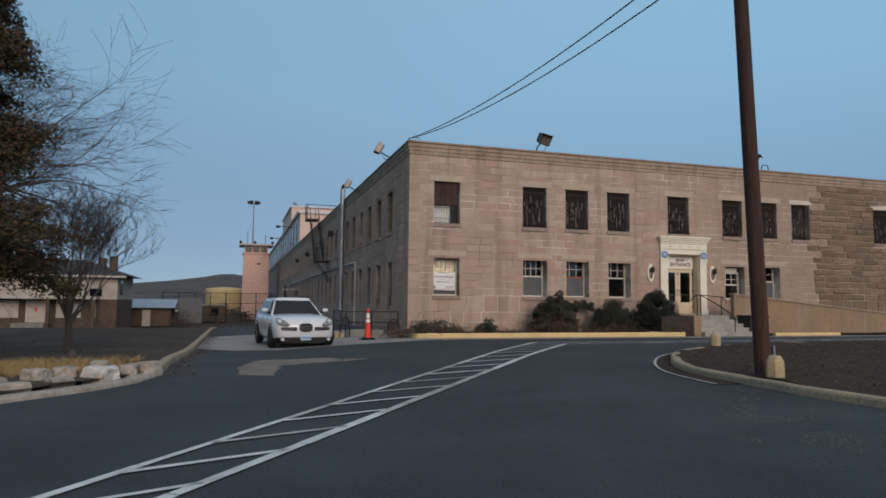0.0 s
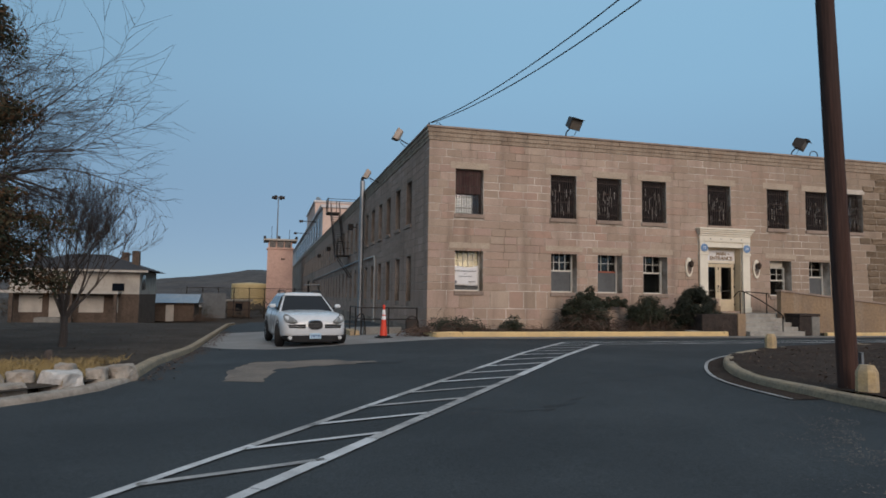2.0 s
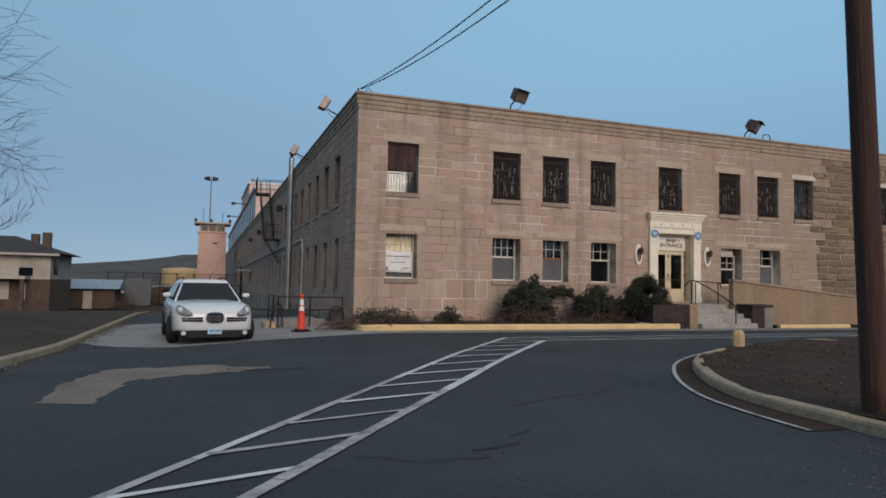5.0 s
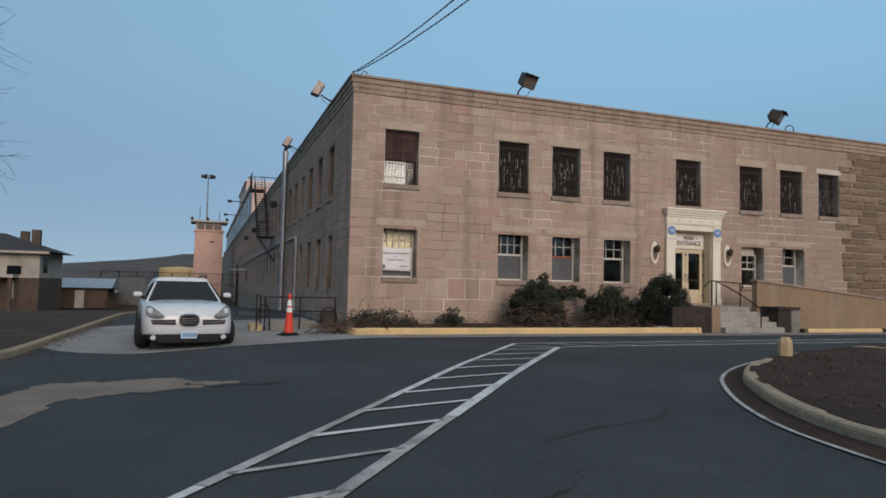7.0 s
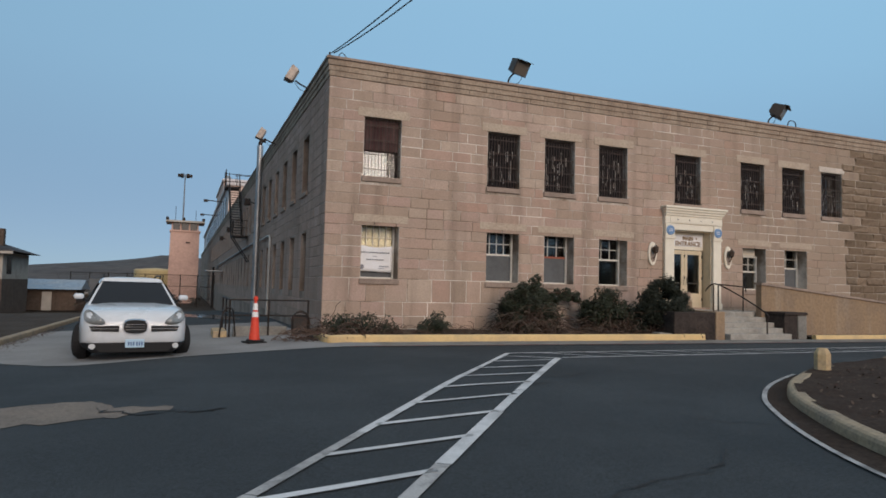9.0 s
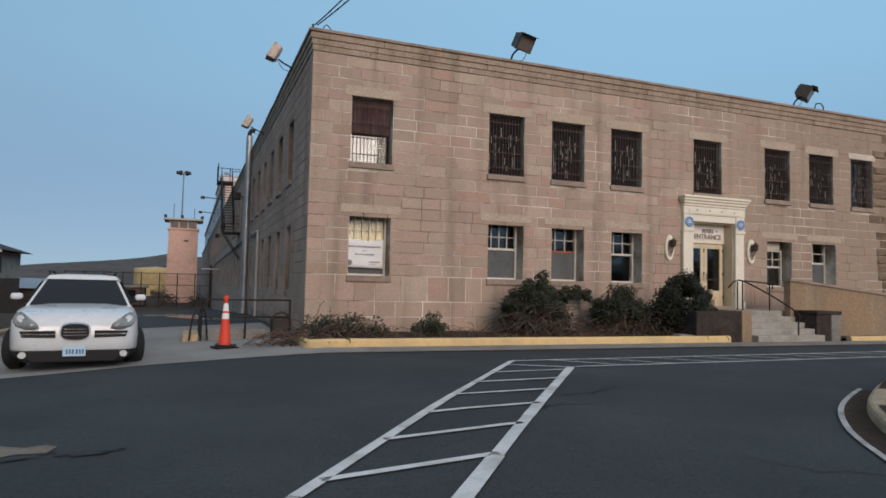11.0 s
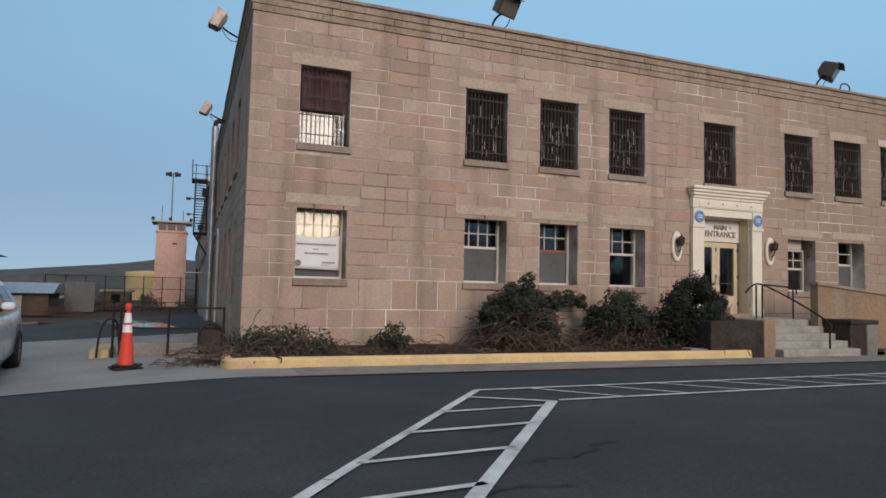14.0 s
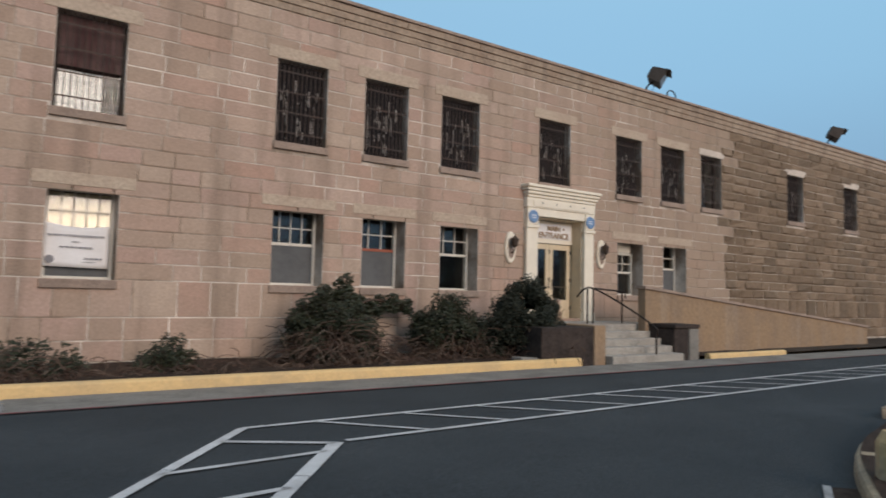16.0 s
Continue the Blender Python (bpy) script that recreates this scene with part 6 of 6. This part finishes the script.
for j in range(HM + 1):
    for i in range(HN + 1):
        x = lerp(-900, 900, i / HN)
        k = j / HM
        y = 330 + 420 * k
        ridge = 14 + 9 * noise.noise(V((x * 0.006, 1.7, 0))) + 4 * noise.noise(V((x * 0.02, 4.0, 0))) + 7 * math.exp(-((x + 10) / 60) ** 2)
        hgt = -3 + ridge * (math.sin(math.pi * 0.5 * min(k * 1.4, 1)) ** 1.4) + 2.0 * noise.noise(V((x * 0.03, y * 0.03, 2)))
        hg.v.append((x, y, hgt))
for j in range(HM):
    for i in range(HN):
        a = j * (HN + 1) + i
        hg.f.append((a, a + 1, a + HN + 2, a + HN + 1))
hills = hg.make("backdrop_hills", M_HILL)
tagged(hills, "low dry brown hills along the horizon", "hills", kind="structure")

# leaf litter on the island, the lot and the gutter
lit = Geo()
for _ in range(15000):
    k = rng.random()
    if k < 0.5:
        x, y = rng.uniform(1.2, 16), rng.uniform(-24, -9.7)
        edge_x = float(np.interp(y, (-24, -20.5, -18.6, -16.4, -15.2, -14, -12.9, -11.95, -11.1, -10.5, -9.7), (4.4, 2.0, 1.4, 1.4, 1.7, 2.2, 2.9, 3.8, 4.9, 6.3, 11)))
        if x < edge_x:
            continue
        z = G(x, y) + 0.15
    elif k < 0.9:
        x, y = rng.uniform(-22, -7.8), rng.uniform(-13, 14)
        z = G(x, y) + 0.14
    else:
        x, y = -7.5 + abs(rng.gauss(0, 0.2)), rng.uniform(-12.5, 8)
        z = G(x, y) + 0.03
    a, w2 = rng.uniform(0, 6.28), rng.uniform(0.012, 0.035)
    u, v = V((math.cos(a), math.sin(a), rng.gauss(0, 0.3))) * w2, V((-math.sin(a), math.cos(a), rng.gauss(0, 0.3))) * w2 * 0.5
    p = V((x, y, z))
    lit.add([p - u, p + v, p + u, p - v], [(0, 1, 2), (0, 2, 3)])
tagged(lit.make("leaf_litter", M_TWIG), "dry brown leaf litter on the bare dirt", "leaf litter", kind="stuff")

# pale grit washed over the asphalt beside the island
spill = Geo()
for _ in range(5200):
    k = rng.random() ** 0.8
    x, y = lerp(0.75, -1.5, k) + rng.gauss(0, 0.32), lerp(-17.4, -20.4, k) + rng.gauss(0, 0.45)
    if x > 0.95 or noise.noise(V((x * 1.6, y * 1.6, 5))) < 0.02:
        continue
    a, w2 = rng.uniform(0, 6.28), rng.uniform(0.005, 0.014)
    u, v = V((math.cos(a), math.sin(a), 0)) * w2, V((-math.sin(a), math.cos(a), 0.1)) * w2 * 0.6
    p = V((x, y, G(x, y) + 0.012))
    spill.add([p - u, p + v, p + u, p - v], [(0, 1, 2, 3)])
tagged(spill.make("grit_spill", M_PATCH), "pale grit washed over the asphalt", "grit", kind="stuff")

# cracks in the asphalt
def crack(pts, w, seed):
    r2 = random.Random(seed)
    left, right = [], []
    line = smooth_line(pts, 8)
    for i, p in enumerate(line):
        q = V((p.x + r2.gauss(0, 0.05), p.y + r2.gauss(0, 0.05)))
        ww = w * (0.25 + r2.random()) * math.sin(math.pi * min(max(i / (len(line) - 1), 0.06), 0.94))
        left.append((q.x, q.y - ww))
        right.append((q.x, q.y + ww))
    g = Geo()
    n = len(left)
    g.add([V((x, y, G(x, y) + 0.013)) for x, y in left + right], [(i, i + 1, n + i + 1, n + i) for i in range(n - 1)])
    return tagged(g.make("crack", M_CABLE), "dark crack in the asphalt", "crack", group="asphalt cracks", kind="structure")


for i, (pts, w) in enumerate((([(0.9, -9.2), (1.5, -9.6), (2.2, -9.4), (2.6, -9.0)], 0.018), ([(1.0, -12.2), (1.6, -13.0), (2.2, -13.4), (2.0, -14.2)], 0.016), ([(-3.6, -15.8), (-3.0, -16.4), (-2.2, -16.2), (-1.3, -15.2)], 0.014), ([(-4.4, -10.35), (-4.0, -10.7), (-3.3, -10.8), (-3.0, -10.6)], 0.03), ([(0.5, -10.6), (0.9, -10.2), (1.6, -10.3)], 0.014), ([(-6.0, -9.5), (-5.0, -9.2), (-3.5, -9.4)], 0.012), ([(1.2, -8.3), (1.7, -8.5), (2.3, -8.2)], 0.016), ([(-1.6, -15), (-0.9, -14.4), (0.2, -14.1), (0.8, -13.4)], 0.013))):
    crack(pts, w, i)

# ---- stone blocks of the walls ----
def courses(z_base):
    zs = [z_base]
    for h in (0.36, 0.40, 0.40):
        zs.append(zs[-1] + h)
    zs[-1] = 1.40
    n = 19
    return zs + [lerp(1.40, 6.985, (i + 1) / n) for i in range(n)]


def block(u0, u1, z0, z1, place, rough, r3):
    """The five outer faces of one dressed or quarry-faced stone."""
    c = 0.009
    o = r3.uniform(-0.003, 0.003)
    if rough:
        um, zm = (u0 + u1) / 2, (z0 + z1) / 2
        u0, u1, z0, z1 = u0 - 0.005, u1 + 0.005, z0 - 0.005, z1 + 0.005
        pts = [(u0, z0, 0.0), (u1, z0, 0.0), (u1, z1, 0.0), (u0, z1, 0.0)]
        ins = 0.05
        mid = [(u0 + ins * r3.uniform(0.6, 2), z0 + ins * r3.uniform(0.6, 1.6)), (u1 - ins * r3.uniform(0.6, 2), z0 + ins * r3.uniform(0.6, 1.6)), (u1 - ins * r3.uniform(0.6, 2), z1 - ins * r3.uniform(0.4, 1.2)), (u0 + ins * r3.uniform(0.6, 2), z1 - ins * r3.uniform(0.4, 1.2))]
        pts += [(a, b, -r3.uniform(0.0, 0.07)) for a, b in mid]
        return [place(a, b, d) for a, b, d in pts], [(0, 1, 5, 4), (1, 2, 6, 5), (2, 3, 7, 6), (3, 0, 4, 7), (4, 5, 6, 7)]
    pts = [(u0, z0, 0.0), (u1, z0, 0.0), (u1, z1, 0.0), (u0, z1, 0.0), (u0 + c, z0 + c, -0.007 + o), (u1 - c, z0 + c, -0.007 + o), (u1 - c, z1 - c, -0.007 + o), (u0 + c, z1 - c, -0.007 + o)]
    return [place(a, b, d) for a, b, d in pts], [(0, 1, 5, 4), (1, 2, 6, 5), (2, 3, 7, 6), (3, 0, 4, 7), (4, 5, 6, 7)]


def ashlar(parent, u_end, openings, lintels, place, material, rough_from, single, flip, z_base, seed):
    r3 = random.Random(seed)
    zs = courses(z_base)
    blocks = []
    for z0, z1 in zip(zs, zs[1:]):
        zm = (z0 + z1) / 2
        holes = sorted((o[0], o[1]) for o in openings + lintels if o[2] - 0.02 < zm < o[3] + 0.02)
        u = 0.0
        spans = []
        for a, b in holes:
            if a > u + 0.02:
                spans.append((u, a))
            u = max(u, b)
        if u < u_end:
            spans.append((u, u_end))
        for a, b in spans:
            x = a
            while x < b - 0.02:
                big = z0 < 1.35
                w = r3.uniform(0.42, 0.8) if big else (r3.uniform(0.5, 1.05) if b - a > 1.6 else r3.uniform(0.32, 0.56))
                if b - (x + w) < 0.22:
                    w = b - x
                blocks.append((x, x + w, z0, z1))
                x += w
    blocks += lintels
    blocks.sort(key=lambda q: q[0])
    rest, rest_rough = Geo(), Geo()
    j = 0.011
    for i, (a, b, c, d) in enumerate(blocks):
        rough = a > rough_from + r3.uniform(-0.35, 0.35)
        vs, fs = block(a + j, b - j, c + j, d - j, place, rough, r3)
        if flip:
            fs = [f[::-1] for f in fs]
        if i < single:
            mesh_object("stone_block", vs, fs, material, parent)
        else:
            (rest_rough if rough else rest).add(vs, fs)
    if rest.v:
        tagged(rest.make("stone_blocks", material, parent), kind="stuff")
    if rest_rough.v:
        tagged(rest_rough.make("rough_stone_blocks", M_ROUGH, parent), kind="stuff")


f_lint = [(a - 0.24, b + 0.24, 2.975, 3.17) for a, b in LOWER] + [(a - 0.22, b + 0.22, 5.975, 6.1) for a, b in UPPER]
sills = [(a - 0.045, b + 0.045, LOW_Z[0] - 0.16, LOW_Z[0]) for a, b in LOWER] + [(a - 0.045, b + 0.045, UP_Z[0] - 0.16, UP_Z[0]) for a, b in UPPER]
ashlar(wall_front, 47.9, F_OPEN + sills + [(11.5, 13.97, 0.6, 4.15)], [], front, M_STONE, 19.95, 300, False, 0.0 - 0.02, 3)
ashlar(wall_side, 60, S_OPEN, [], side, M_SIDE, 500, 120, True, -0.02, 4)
for a, b in UPPER[8:]:
    Geo().chamfer(a - 0.15, b + 0.15, -0.02, 0.012, UP_Z[1] + 0.01, UP_Z[1] + 0.25, 0.015).make("lintel", M_LINTEL, wall_front)
Geo().chamfer(18.85, 20.2, -0.02, 0.012, UP_Z[1] + 0.01, UP_Z[1] + 0.22, 0.015).make("lintel", M_LINTEL, wall_front)
for a, b in UPPER[:7]:
    Geo().chamfer(a - 0.2, b + 0.24, -0.004, 0.012, UP_Z[1] + 0.004, UP_Z[1] + 0.26, 0.01).make("lintel", M_LINTELTAN, wall_front)
for a, b in LOWER:
    Geo().chamfer(a - 0.24, b + 0.26, -0.004, 0.012, LOW_Z[1] + 0.004, LOW_Z[1] + 0.22, 0.01).make("lintel", M_LINTELTAN, wall_front)
